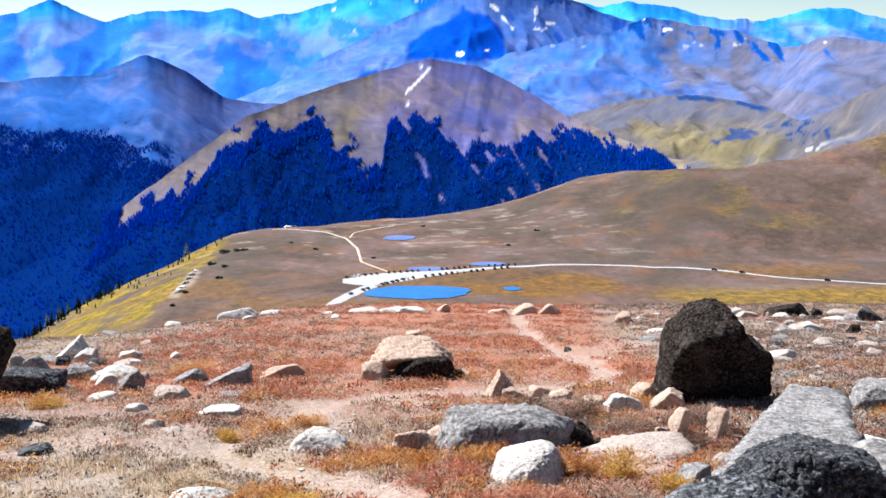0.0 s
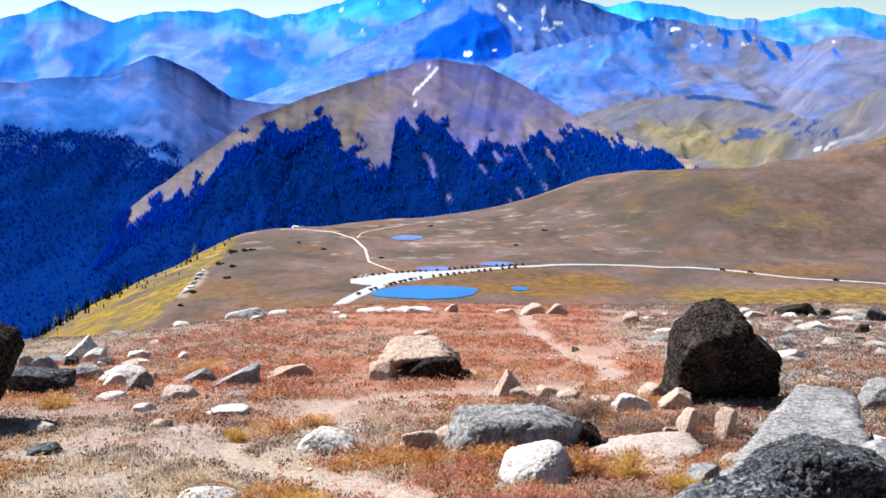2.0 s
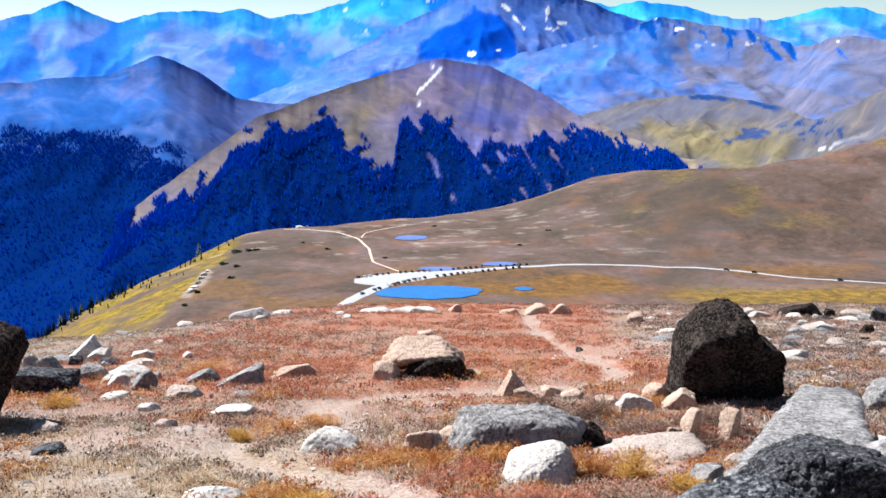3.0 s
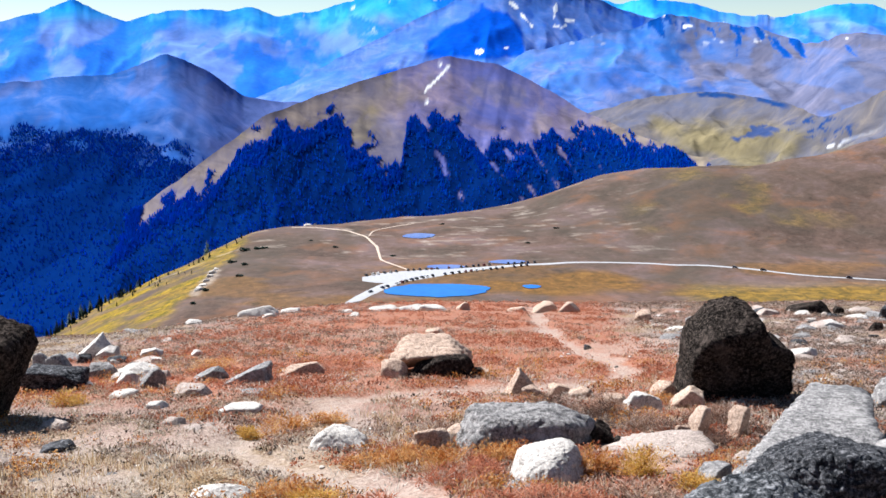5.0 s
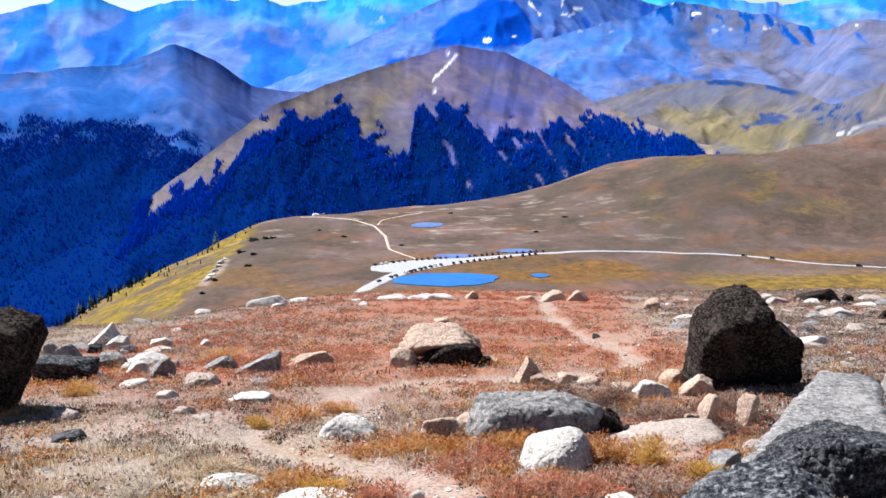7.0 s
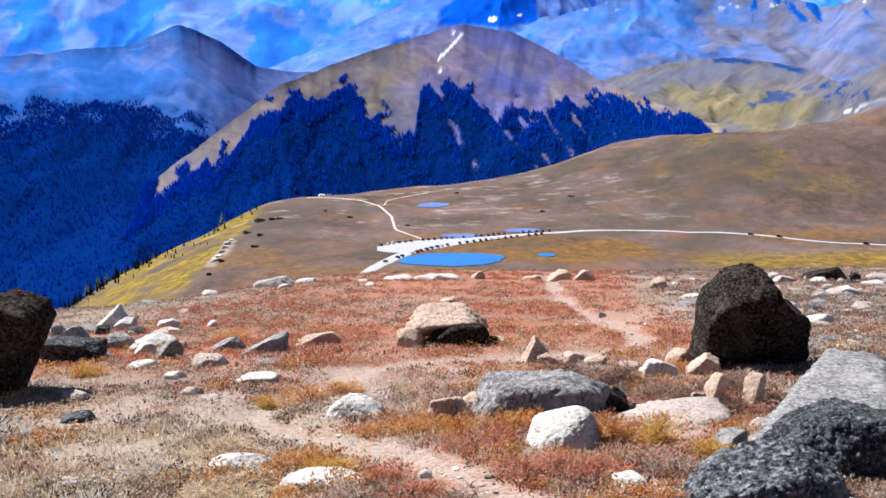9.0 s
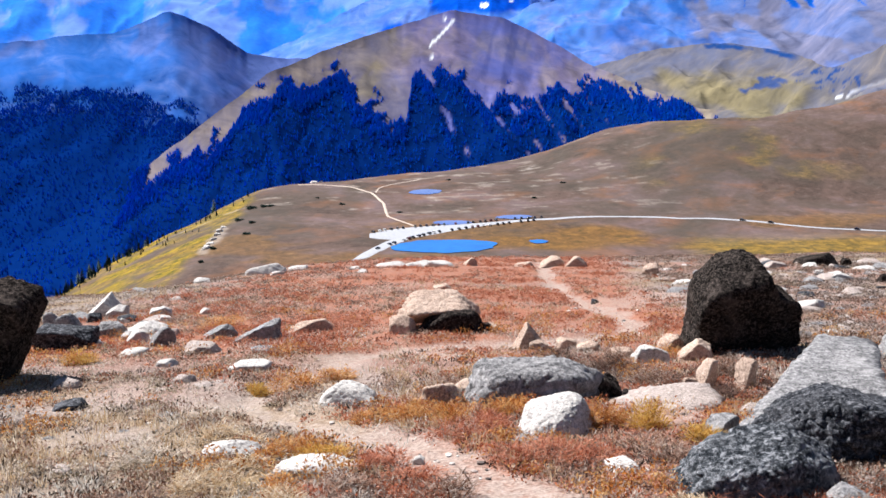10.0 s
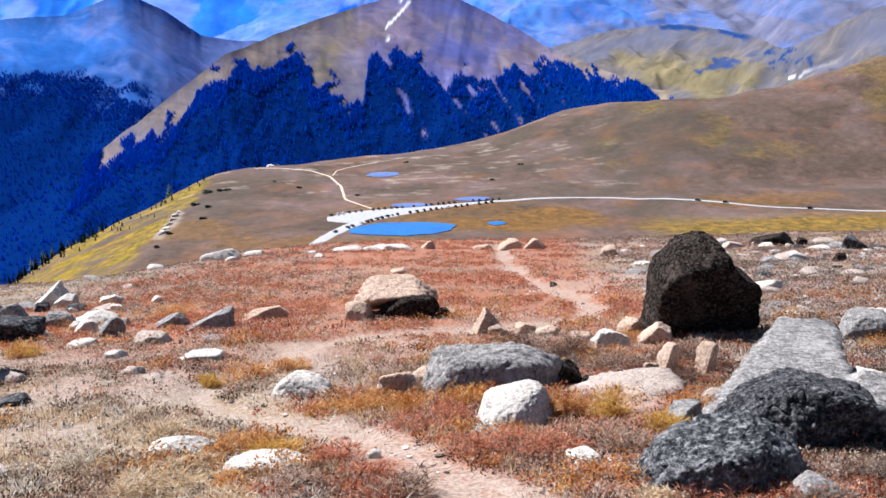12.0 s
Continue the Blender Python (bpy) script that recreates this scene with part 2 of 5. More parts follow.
def land(x, y):
    a, b = near_height(x, y), np.maximum(pass_height(x, y), -520 + 12 * fbm(x, y, 300, 3, 4))
    top = np.maximum(a, b)
    return np.where(np.asarray(y) < -250, 50.0, top)


def height(x, y):
    return float(land(np.array([x]), np.array([y]))[0])


def build_ground():
    ang = np.radians(np.concatenate([np.arange(-26, 26.01, 0.14), np.arange(28, 333, 3.0)]))
    rad = np.concatenate([[0.005, 0.4], 1.2 * 1.0175 ** np.arange(208), np.linspace(46, 700, 40)[0:], np.arange(704, 1260, 3.6), np.geomspace(1270, 4900, 24)])
    r, a = np.meshgrid(rad, ang, indexing="ij")
    x, y = r * np.sin(a), r * np.cos(a)
    z = land(x, y)
    me = mesh_from("ground", np.stack([x, y, z], -1).reshape(-1, 3), grid_faces(len(rad), len(ang), True)[:, ::-1], GROUND)
    x, y = x.ravel(), y.ravel()
    d = line_distance(x, y, TRAIL)
    ragged = 0.12 * fbm(x, y, 0.5, 3, 2)
    bare = smooth(0.27, 0.10, d + 1.3 * ragged - 0.13 * smooth(9, 6, y)) * 0.85
    for cx, cy, cr in BARE:
        bare = np.maximum(bare, 0.6 * smooth(1.0, 0.4, np.hypot(x - cx, (y - cy) * 0.6) / cr + 2 * ragged))
    red = smooth(-7.5, -4.6, x - 0.05 * (y - 12)) * smooth(3.4, 1.6, x - 0.05 * y) * smooth(8, 13, y)
    red = np.maximum(red, 0.8 * smooth(-2.0, -0.4, x) * smooth(2.6, 1.5, x) * smooth(9.5, 8.0, y))
    red = np.clip(red * 0.9 + 0.35 * fbm(x, y, 1.4, 4, 7), 0, 1)
    red = np.maximum(red, 0.55 * smooth(2.0, 4.0, x - 0.05 * y) * smooth(-0.5, 0.4, fbm(x, y, 1.2, 3, 2)))
    grass = np.clip(0.15 + 0.6 * fbm(x, y, 1.1, 4, 4) - 0.7 * red, 0, 1)
    colour_layer(me, "cover", np.stack([bare, red, grass], -1))
    west = smooth(-196, -212, x + 8 * fbm(x, y, 30, 3, 1)) * smooth(600, 700, y)
    meadow = west * np.clip(0.68 + 0.75 * fbm(x, y, 26, 4, 3), 0, 1)
    meadow = np.maximum(meadow, 0.3 * smooth(0.25, 0.8, fbm(x, y, 60, 4, 5)) * smooth(150, 200, x) * smooth(900, 960, y))
    meadow = np.maximum(meadow, 0.5 * smooth(120, 230, x + 60 * fbm(x, y, 70, 3, 2)) * smooth(815, 770, y) * smooth(650, 700, y))
    wet = np.hypot((x - 60) / 110, (y - 800) / 48)
    bog = smooth(1.1, 0.5, wet + 0.25 * fbm(x, y, 40, 3, 6)) * smooth(600, 700, y)
    bog = bog * smooth(-0.35, 0.3, fbm(x, y * 1.7, 42, 4, 11))
    bog = np.maximum(bog, 0.6 * smooth(0.1, 0.6, fbm(x, y * 2.2, 80, 3, 8)) * smooth(890, 860, y) * smooth(600, 700, y))
    stony = 0.5 * smooth(8, 2, line_distance(x, y, [(-206, 866), (-202, 830), (-200, 780), (-199, 770)]) + 3 * fbm(x, y, 8, 2, 1))
    stony = np.maximum(stony, 0.45 * smooth(0.42, 0.8, fbm(x * 0.6, y * 1.6, 14, 5, 10)) * smooth(860, 930, y) * smooth(240, 100, x))
    colour_layer(me, "far_cover", np.stack([meadow, bog, stony], -1))
    return tagged(new("ground", me), "dry alpine tundra hillside above a wide mountain pass", "ground", kind="structure")


build_ground()


def ribbon(name, pts, widths, mat, label, lift=0.25, step=3.0):
    """A road or track laid on the land."""
    pts, widths = np.array(pts, float), np.array(widths, float)
    s = np.concatenate([[0], np.cumsum(np.hypot(*np.diff(pts, axis=0).T))])
    q = np.linspace(0, s[-1], max(8, int(s[-1] / step)))
    kernel = np.ones(5) / 5
    px, py, w = (np.convolve(np.pad(np.interp(q, s, v), 2, "edge"), kernel, "valid") for v in (pts[:, 0], pts[:, 1], widths))
    tx, ty = np.gradient(px), np.gradient(py)
    ln = np.hypot(tx, ty)
    tx, ty = tx / ln, ty / ln
    across = np.linspace(-0.5, 0.5, 7)
    x = px[:, None] - ty[:, None] * across * (w * (1 + 0.12 * fbm(q, q * 0, 9, 3, 2)))[:, None]
    y = py[:, None] + tx[:, None] * across * w[:, None]
    z = land(x, y) + lift - 0.9 * lift * (np.abs(across) > 0.45)
    me = mesh_from(name, np.stack([x, y, z], -1).reshape(-1, 3), grid_faces(len(q), 7)[:, ::-1], mat)
    return tagged(new(name, me), label, name.split("_")[0], kind="structure")


ribbon("road", [(-84, 722), (-72, 759), (-61, 786), (-46, 812), (-29, 830), (7, 850), (54, 866), (102, 873), (149, 874), (195, 866), (235, 846), (275, 824), (341, 802), (420, 780)], [8, 10, 11, 12, 12, 10, 7, 5.4, 4.8, 4.4, 4, 3.6, 3.6, 3.6], GRAVEL, "pale grey two-lane road crossing the pass")
ribbon("pavement_lot", [(-80, 813), (-62, 815), (-45, 825), (-18, 839), (20, 855)], [12, 36, 36, 24, 7], GRAVEL, "pale gravel car park beside the road", 0.3)
ribbon("track_main", [(-43, 846), (-55, 864), (-69, 887), (-77, 946), (-91, 988), (-110, 1020), (-137, 1034), (-170, 1036)], [1.8, 1.8, 2.1, 2.5, 2.5, 2.2, 2.2, 2.2], EARTH, "trodden earth footpath to the viewpoint", 0.3)
ribbon("track_branch", [(-88, 988), (-87, 1017), (-70, 1045), (-48, 1065)], [1.8, 1.6, 1.8, 2.0], EARTH, "narrow side branch of the earth footpath", 0.3)


def pond(cx, cy, a, b, size):
    n = 72
    t = np.linspace(0, 2 * math.pi, n, endpoint=False)
    k = 1 + 0.16 * fbm(np.cos(t) * 2 + cx, np.sin(t) * 2 + cy, 1.6, 3, 2)
    ring = [np.stack([cx + a * k * f * np.cos(t), cy + b * k * f * np.sin(t)], -1) for f in (1.0, 0.6, 0.2)]
    level = LEVEL + 0.45
    v = np.concatenate([np.c_[q, np.full(n, level)] for q in ring])
    me = mesh_from("water_pond", v, grid_faces(3, n, True), WATER if size == "large" or cx > 45 else SHALLOW)
    bm = bmesh.new()
    bm.from_mesh(me)
    bm.verts.ensure_lookup_table()
    bm.faces.new([bm.verts[2 * n + i] for i in range(n)])
    bmesh.ops.recalc_face_normals(bm, faces=bm.faces)
    bm.to_mesh(me)
    bm.free()
    tagged(new("water_pond", me), ("large deep blue tarn lying in the boggy saddle" if size == "large" else "small pale blue tarn lying in dry turf"), "pond", "tarns on the pass", "structure")


for site in POND_SITES:
    pond(*site)


# ---- mountains ----
def mountain(name, crest, run, base, mat, label, gully=14.0, jag=5.0, rows=60, cols=260, cover=None, size=110.0, seed=0, sag=0.85, lie=0.6, spurs=True, ease=11):
    """A range: a crest line from which two gullied flanks fall to the valley."""
    def fold(rib):
        return 0.7 - 2.4 * rib if spurs else 2.2 * rib - 1

    crest = np.array(crest, float)
    s = np.concatenate([[0], np.cumsum(np.hypot(*np.diff(crest[:, :2], axis=0).T))])
    q = np.linspace(0, s[-1], cols)
    cx, cy, cz = (np.interp(q, s, crest[:, i]) for i in range(3))
    soft = np.hanning(ease)[1:-1]
    soft /= soft.sum()
    cz = np.convolve(np.pad(cz, ease // 2 - 1, "edge"), soft, "valid")
    wide = np.hanning(53)[1:-1] / np.hanning(53).sum()
    cx, cy = (np.convolve(np.pad(v, 25, "reflect", reflect_type="odd"), wide, "valid") for v in (cx, cy))
    notch = jag * fbm(q, q * 0 + seed * 13, 60, 5, seed)
    dist = np.hypot(cx, cy)
    ux, uy = -cx / dist, -cy / dist
    t = np.concatenate([-np.linspace(1, 0.1, 8) ** 1.3, np.linspace(0, 1, rows)])
    T, Q = np.meshgrid(t, q, indexing="ij")
    down = np.abs(T)
    x, y = cx + ux * T * run, cy + uy * T * run
    wob = 0.35 * size * fbm(Q, T * run, size * 2.5, 3, seed + 1)
    rib = np.abs(fbm(x + wob, y * lie + 0.35 * x, size, 4, seed + 2))
    amp = gully * smooth(0, 0.35, down) * (1 - 0.5 * down)
    z = cz + notch * smooth(0.16, 0.0, down) + (base - cz) * down ** sag + amp * fold(rib) + 0.12 * gully * smooth(0, 0.1, down) * fbm(x, y, 70, 4, seed + 3)
    me = mesh_from(name, np.stack([x, y, z], -1).reshape(-1, 3), grid_faces(len(t), cols)[:, ::-1], mat)
    ends = np.empty(len(me.edges) * 2, np.int32)
    me.edges.foreach_get("vertices", ends)
    crease = ((ends // cols).reshape(-1, 2) == 8).all(1)
    me.attributes.new("sharp_edge", "BOOLEAN", "EDGE").data.foreach_set("value", crease)
    xs, ys, zs = x.ravel(), y.ravel(), z.ravel()
    layers = cover(xs, ys, zs, Q.ravel(), T.ravel()) if cover else np.zeros((len(xs), 3))
    colour_layer(me, "cover", np.stack(layers, -1) if isinstance(layers, tuple) else layers)
    tagged(new(name, me), label, "mountain", kind="structure")
    return x, y, z, T, layers


def hill_cover(x, y, z, q, t):
    line = np.interp(x, [-600, -574, -556, -534, -487, -457, -446, -423, -375, -330, -308, -280, -262, -243, -188, -139, -128, -120, -105, -43, -23, 15, 53, 102, 150, 205, 255, 312, 367, 378, 392, 402, 480, 500], [-240, -262, -312, -292, -268, -250, -230, -204, -192, -202, -182, -174, -188, -210, -243, -272, -259, -186, -176, -182, -192, -218, -222, -236, -240, -216, -210, -216, -232, -250, -256, -246, -246, -290])
    line = line + (22 * fbm(x, z * 0.12, 26, 4, 5) + 16 * fbm(x, z, 14, 3, 2)) * smooth(-620, -330, x) - 10 * smooth(-380, -480, x)
    wood = smooth(12, -9, z - line)
    lane = np.abs(fbm(x + 0.75 * z, z * 0.15, 44, 2, 8)) + 0.3 * smooth(-215, -265, z)
    wood = wood * np.maximum(smooth(0.05, 0.22, lane), smooth(-20, -110, x))
    wood = np.maximum(wood, smooth(0.38, 0.55, fbm(x, z * 1.3, 26, 4, 9)) * smooth(50, 0, z - line))
    for track in ([(-56, -236), (-34, -275), (0, -318)], [(38, -236), (70, -270), (124, -325)], [(150, -232), (172, -268), (200, -305)], [(200, -220), (222, -252), (246, -290)], [(246, -212), (270, -240), (300, -275)], [(95, -240), (128, -285), (150, -320)]):
        wood = wood * smooth(0, 5, line_distance(x, z, track) + 6 * fbm(x, z, 16, 4, 4) + 0.05 * np.maximum(-250 - z, 0))
    # blue shade of the right flank, painted with a weak wood tint, no trees
    wood = np.maximum(wood, 0.29 * smooth(1.0, 0.3, np.hypot((x - 190 + 0.9 * (z + 150)) / 42, (z + 150) / 42) + 0.3 * fbm(x, z, 30, 3, 1)))
    # fainter blue shade streaks down the dome, in the same tint
    wood = np.maximum(wood, 0.26 * smooth(0.15, 0.5, fbm(x * 1.6 - 0.5 * z, z * 0.3, 40, 3, 3)) * smooth(-40, 10, x) * smooth(220, 120, x))
    turf = (0.6 * smooth(-60, -200, x + 40 * fbm(x, y, 90, 3, 4)) + 0.3 * smooth(0.2, 0.6, fbm(x, z, 70, 4, 6)) + 0.7 * smooth(270, 350, x)) * (1 - wood)
    gash = line_distance(x, z, [(-85, -118), (-60, -95), (-38, -72), (-30, -64)])
    white = smooth(3.4, 2.0, gash) + smooth(6, 3, np.hypot(x + 52, z + 60)) + smooth(5, 3, np.hypot(x + 80, z + 142))
    return wood, np.clip(turf, 0, 0.8), np.clip(white * (t > 0), 0, 1)


def left_cover(x, y, z, q, t):
    line = np.interp(x, [-1300, -1100, -900, -800, -730, -665, -600, -500], [-228, -215, -203, -212, -230, -262, -325, -430])
    # wide fade into the scree colour imitates haze over the upper wood
    wood = smooth(60, -60, z - line + 30 * fbm(x, y, 55, 4, 5))
    turf = 0.5 * smooth(0.1, 0.5, fbm(x, z * 1.3, 90, 4, 7)) + 0.75 * smooth(-900, -720, x + 0.5 * z + 60 * fbm(x, z, 60, 3, 2))
    return wood, np.clip(turf, 0, 0.85) * (1 - wood), 0 * x


def peak_cover(x, y, z, q, t):
    # shaded face of the peak, painted as a deep blue patch
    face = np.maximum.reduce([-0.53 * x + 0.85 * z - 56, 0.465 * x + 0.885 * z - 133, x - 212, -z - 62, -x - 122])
    crag_shade = smooth(10, -6, face + 14 * fbm(x, z, 60, 5, 3))
    crag_shade = np.maximum(crag_shade, smooth(1.0, 0.6, np.hypot((x + 250) / 45, (z + 120) / 35) + 0.3 * fbm(x, z, 40, 3, 2)))
    crag_shade = np.maximum(crag_shade, 0.7 * smooth(0.3, 0.55, fbm(x, z * 0.8, 60, 4, 9)) * smooth(200, 280, x))
    rough = 5 * fbm(x, z, 24, 4, 7)
    white = 0 * x
    for chute in ([(212, 78), (228, 58), (246, 38)], [(344, 120), (336, 90), (326, 62)], [(330, 40), (352, 33), (372, 40)], [(378, 62), (405, 60)], [(50, -46), (64, -45)], [(142, -34), (156, -37)], [(170, 120), (196, 104)]):
        white = np.maximum(white, smooth(6, 3, line_distance(x, z, chute) + rough))
    return 0.97 * crag_shade * (t > 0), 0 * x, white


def far_cover(x, y, z, q, t):
    # dark blue patches stand in for the shadowed sides of spurs
    crag_shade = 0.8 * smooth(0.12, 0.5, fbm(x + 0.6 * z, z * 1.4, 150, 5, 2)) + 0.5 * smooth(0.25, 0.5, fbm(x, z, 60, 4, 5))
    # turf layer here carries the lilac haze low on the range
    return np.clip(crag_shade, 0, 0.85), 0.85 * smooth(125, 10, z + 45 * fbm(x, z, 120, 4, 8)), 0.5 * smooth(0.85, 0.95, fbm(x, z * 1.5, 50, 4, 3)) * smooth(0, 60, z)


def mid_cover(x, y, z, q, t):
    crest = line_distance(x, z, [(600, 60), (660, 50), (760, 20), (870, 22), (930, -2), (990, -26)])
    crag_shade = smooth(0.2, 0.45, fbm(x * 1.6, z * 0.6, 34, 4, 6) - 0.012 * crest + 0.25)
    crag_shade = np.maximum(crag_shade, 0.55 * smooth(1.0, 0.3, np.hypot((x - 455) / 125, (z + 125) / 45) + 0.3 * fbm(x, z, 50, 4, 2)))
    crag_shade = np.maximum(crag_shade, 0.4 * smooth(0.3, 0.6, fbm(x, z, 55, 4, 10)) * smooth(1000, 800, x))
    turf = 0.75 * smooth(620, 1050, x + 120 * fbm(x, z, 120, 4, 4)) + 0.5 * smooth(0.15, 0.5, fbm(x, z * 1.5, 90, 4, 1)) * smooth(300, 500, x)
    white = smooth(0.75, 0.85, fbm(x, z * 2.0, 45, 4, 1)) * smooth(-40, 20, z)
    return crag_shade, np.clip(turf, 0, 0.85) * (1 - crag_shade), white


def east_cover(x, y, z, q, t):
    turf = smooth(1.1, 0.4, np.hypot((x - 560) / 120, (z + 215) / 48) + 0.45 * fbm(x, z * 1.4, 60, 4, 2))
    turf = np.maximum(turf, 0.5 * smooth(0.0, 0.5, fbm(x, z, 70, 4, 8)) * smooth(720, 560, x))
    cliff = smooth(8, 2, line_distance(x, z, [(575, -136), (619, -135), (660, -136), (684, -146)]) + 5 * fbm(x, z, 18, 3, 3)) * smooth(2250, 2330, y)
    cliff = np.maximum(cliff, 0.8 * smooth(4, 1, line_distance(x, z, [(580, -213), (615, -200), (648, -185)]) + 4 * fbm(x, z, 14, 3, 5)) * smooth(2150, 2230, y))
    scrub = smooth(0.15, 0.4, fbm(x * 0.5 + y, z * 2, 16, 3, 4)) * smooth(1.0, 0.6, np.hypot((y - 2050) / 190, (z + 172) / 26))
    white = smooth(4, 1.5, line_distance(y, z, [(1985, -200), (1950, -193), (1915, -181), (1839, -154)]) + 3 * fbm(y, z, 20, 3, 2)) * (t > 0)
    return np.clip(0.95 * cliff + 0.9 * scrub, 0, 0.95), turf * 0.8 * (1 - cliff), white * np.interp(y, [1840, 1915, 1940, 1990], [0.05, 0.12, 0.4, 0.65])


# blue and lilac distance haze is put into the base colours of these ranges
HAZE_SCREE = mountain_material("haze_blue_scree", [(0.3, (0.02, 0.11, 0.42)), (0.5, (0.05, 0.17, 0.55)), (0.7, (0.14, 0.25, 0.62))], (0.03, 0.18, 0.66), 0.06, (0.001, 0.0155, 0.105), 0.014, (0.13, 0.16, 0.36))
HAZE_PALE = mountain_material("haze_blue_far_rock", [(0.3, (0.01, 0.25, 0.84)), (0.5, (0.04, 0.33, 0.92)), (0.7, (0.15, 0.42, 0.94))], (0.008, 0.42, 0.95), 0.02, (0.008, 0.15, 0.64), 0.006, (0.15, 0.23, 0.60))
HAZE_LILAC = mountain_material("haze_lilac_scree", [(0.3, (0.06, 0.125, 0.37)), (0.5, (0.105, 0.18, 0.45)), (0.7, (0.20, 0.23, 0.45))], (0.035, 0.20, 0.66), 0.06, (0.004, 0.06, 0.30), 0.016, (0.13, 0.125, 0.17))
# haze in the stops; the last deep blue paints the peak's shaded face
HAZE_CRAG = mountain_material("haze_shade_crag", [(0.3, (0.06, 0.14, 0.45)), (0.5, (0.105, 0.21, 0.58)), (0.7, (0.22, 0.30, 0.66))], (0.05, 0.20, 0.70), 0.06, (0.001, 0.065, 0.48), 0.014)
HAZE_MAUVE = mountain_material("haze_mauve_scree", [(0.3, (0.13, 0.11, 0.19)), (0.5, (0.22, 0.185, 0.31)), (0.7, (0.36, 0.285, 0.37))], (0.10, 0.145, 0.50), 0.10, (0.0012, 0.0165, 0.108), 0.02, (0.235, 0.195, 0.11))
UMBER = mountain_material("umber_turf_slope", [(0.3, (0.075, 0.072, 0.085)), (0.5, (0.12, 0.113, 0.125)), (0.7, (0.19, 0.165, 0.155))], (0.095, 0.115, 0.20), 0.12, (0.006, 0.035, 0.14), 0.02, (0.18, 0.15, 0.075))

hill = mountain("mountain_forested", [(-720, 1600, -390), (-595, 1752, -310), (-581, 1861, -293), (-511, 1985, -244), (-460, 2100, -202), (-412, 2212, -157), (-304, 2381, -116), (-187, 2493, -84), (-112, 2558, -61), (-32, 2600, -43), (90, 2618, -65), (184, 2593, -111), (287, 2534, -168), (378, 2421, -211), (482, 2300, -247), (563, 2230, -254), (700, 2150, -270)], 900, -545, HAZE_MAUVE, "rounded mauve mountain with conifer forest on its lower flank", 9, 3, 90, 420, hill_cover, 120, 1, 0.9, 0.5, False)
left = mountain("mountain_west", [(-1600, 2500, -50), (-1423, 2641, -66), (-1191, 2699, -109), (-1043, 2759, -97), (-901, 2861, -86), (-802, 2943, -37), (-714, 3017, -83), (-621, 3088, -165), (-520, 3157, -185), (-312, 3235, -181), (-100, 3300, -181)], 1250, -560, HAZE_SCREE, "mountain in haze blue-grey with dark forested lower slopes", 12, 4, 80, 380, left_cover, 260, 2, ease=19)
mountain("mountain_far_west", [(-2027, 3792, 59), (-1719, 3941, 62), (-1559, 4061, 104), (-1480, 4144, 152), (-1369, 4182, 91), (-1292, 4206, 61), (-1182, 4134, 96), (-1042, 4172, 111), (-919, 4201, 104), (-814, 4222, 121), (-720, 4239, 83), (-559, 4264, 105), (-418, 4179, 139), (-267, 4192, 202), (-53, 4300, 218), (120, 4350, 200)], 1100, -330, HAZE_PALE, "distant mountain range in pale haze blue", 30, 6, 60, 420, far_cover, 420, 3)
mountain("mountain_peak", [(-1000, 3300, -330), (-600, 3560, -160), (-429, 3675, -73), (-283, 3789, 2), (-129, 3898, 81), (33, 3950, 161), (156, 3997, 203), (307, 4089, 197), (464, 4174, 160), (599, 4208, 108), (760, 4200, 60)], 950, -330, HAZE_CRAG, "steep rocky peak with a painted blue shaded face and snow gullies", 22, 6, 90, 420, peak_cover, 280, 4)
mountain("mountain_far_east", [(274, 4592, 210), (544, 4568, 152), (648, 4554, 133), (745, 4438, 150), (834, 4422, 136), (944, 4400, 129), (1117, 4359, 79), (1291, 4415, 78), (1434, 4371, 112), (1593, 4315, 124), (1727, 4264, 79), (1967, 4158, 86), (2220, 4029, 63)], 900, -200, HAZE_PALE, "distant jagged range in pale haze blue", 26, 9, 40, 360, far_cover, 160, 5)
mountain("mountain_mid_east", [(60, 3560, -120), (211, 3494, -43), (354, 3482, -16), (538, 3509, 28), (651, 3541, 73), (757, 3520, 55), (903, 3381, 27), (1021, 3243, -23), (1044, 3025, 5), (1168, 2872, -6), (1286, 2710, 15), (1449, 2627, 28), (1650, 2500, 30)], 800, -300, HAZE_LILAC, "grey-mauve scree range with broken crags", 26, 9, 80, 400, mid_cover, 240, 6)
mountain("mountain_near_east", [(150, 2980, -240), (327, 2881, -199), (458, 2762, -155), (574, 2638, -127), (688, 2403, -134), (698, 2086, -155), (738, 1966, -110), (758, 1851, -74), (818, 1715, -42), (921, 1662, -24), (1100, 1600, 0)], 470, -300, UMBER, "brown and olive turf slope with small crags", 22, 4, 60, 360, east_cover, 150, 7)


# ---- rocks ----
BALLS = {}


def ball(detail):
    """Directions and faces of an icosphere."""
    if detail not in BALLS:
        bm = bmesh.new()
        bmesh.ops.create_icosphere(bm, subdivisions=detail, radius=1.0)
        BALLS[detail] = (np.array([v.co[:] for v in bm.verts]), np.array([[v.index for v in f.verts] for f in bm.faces]))
        bm.free()
    return BALLS[detail]


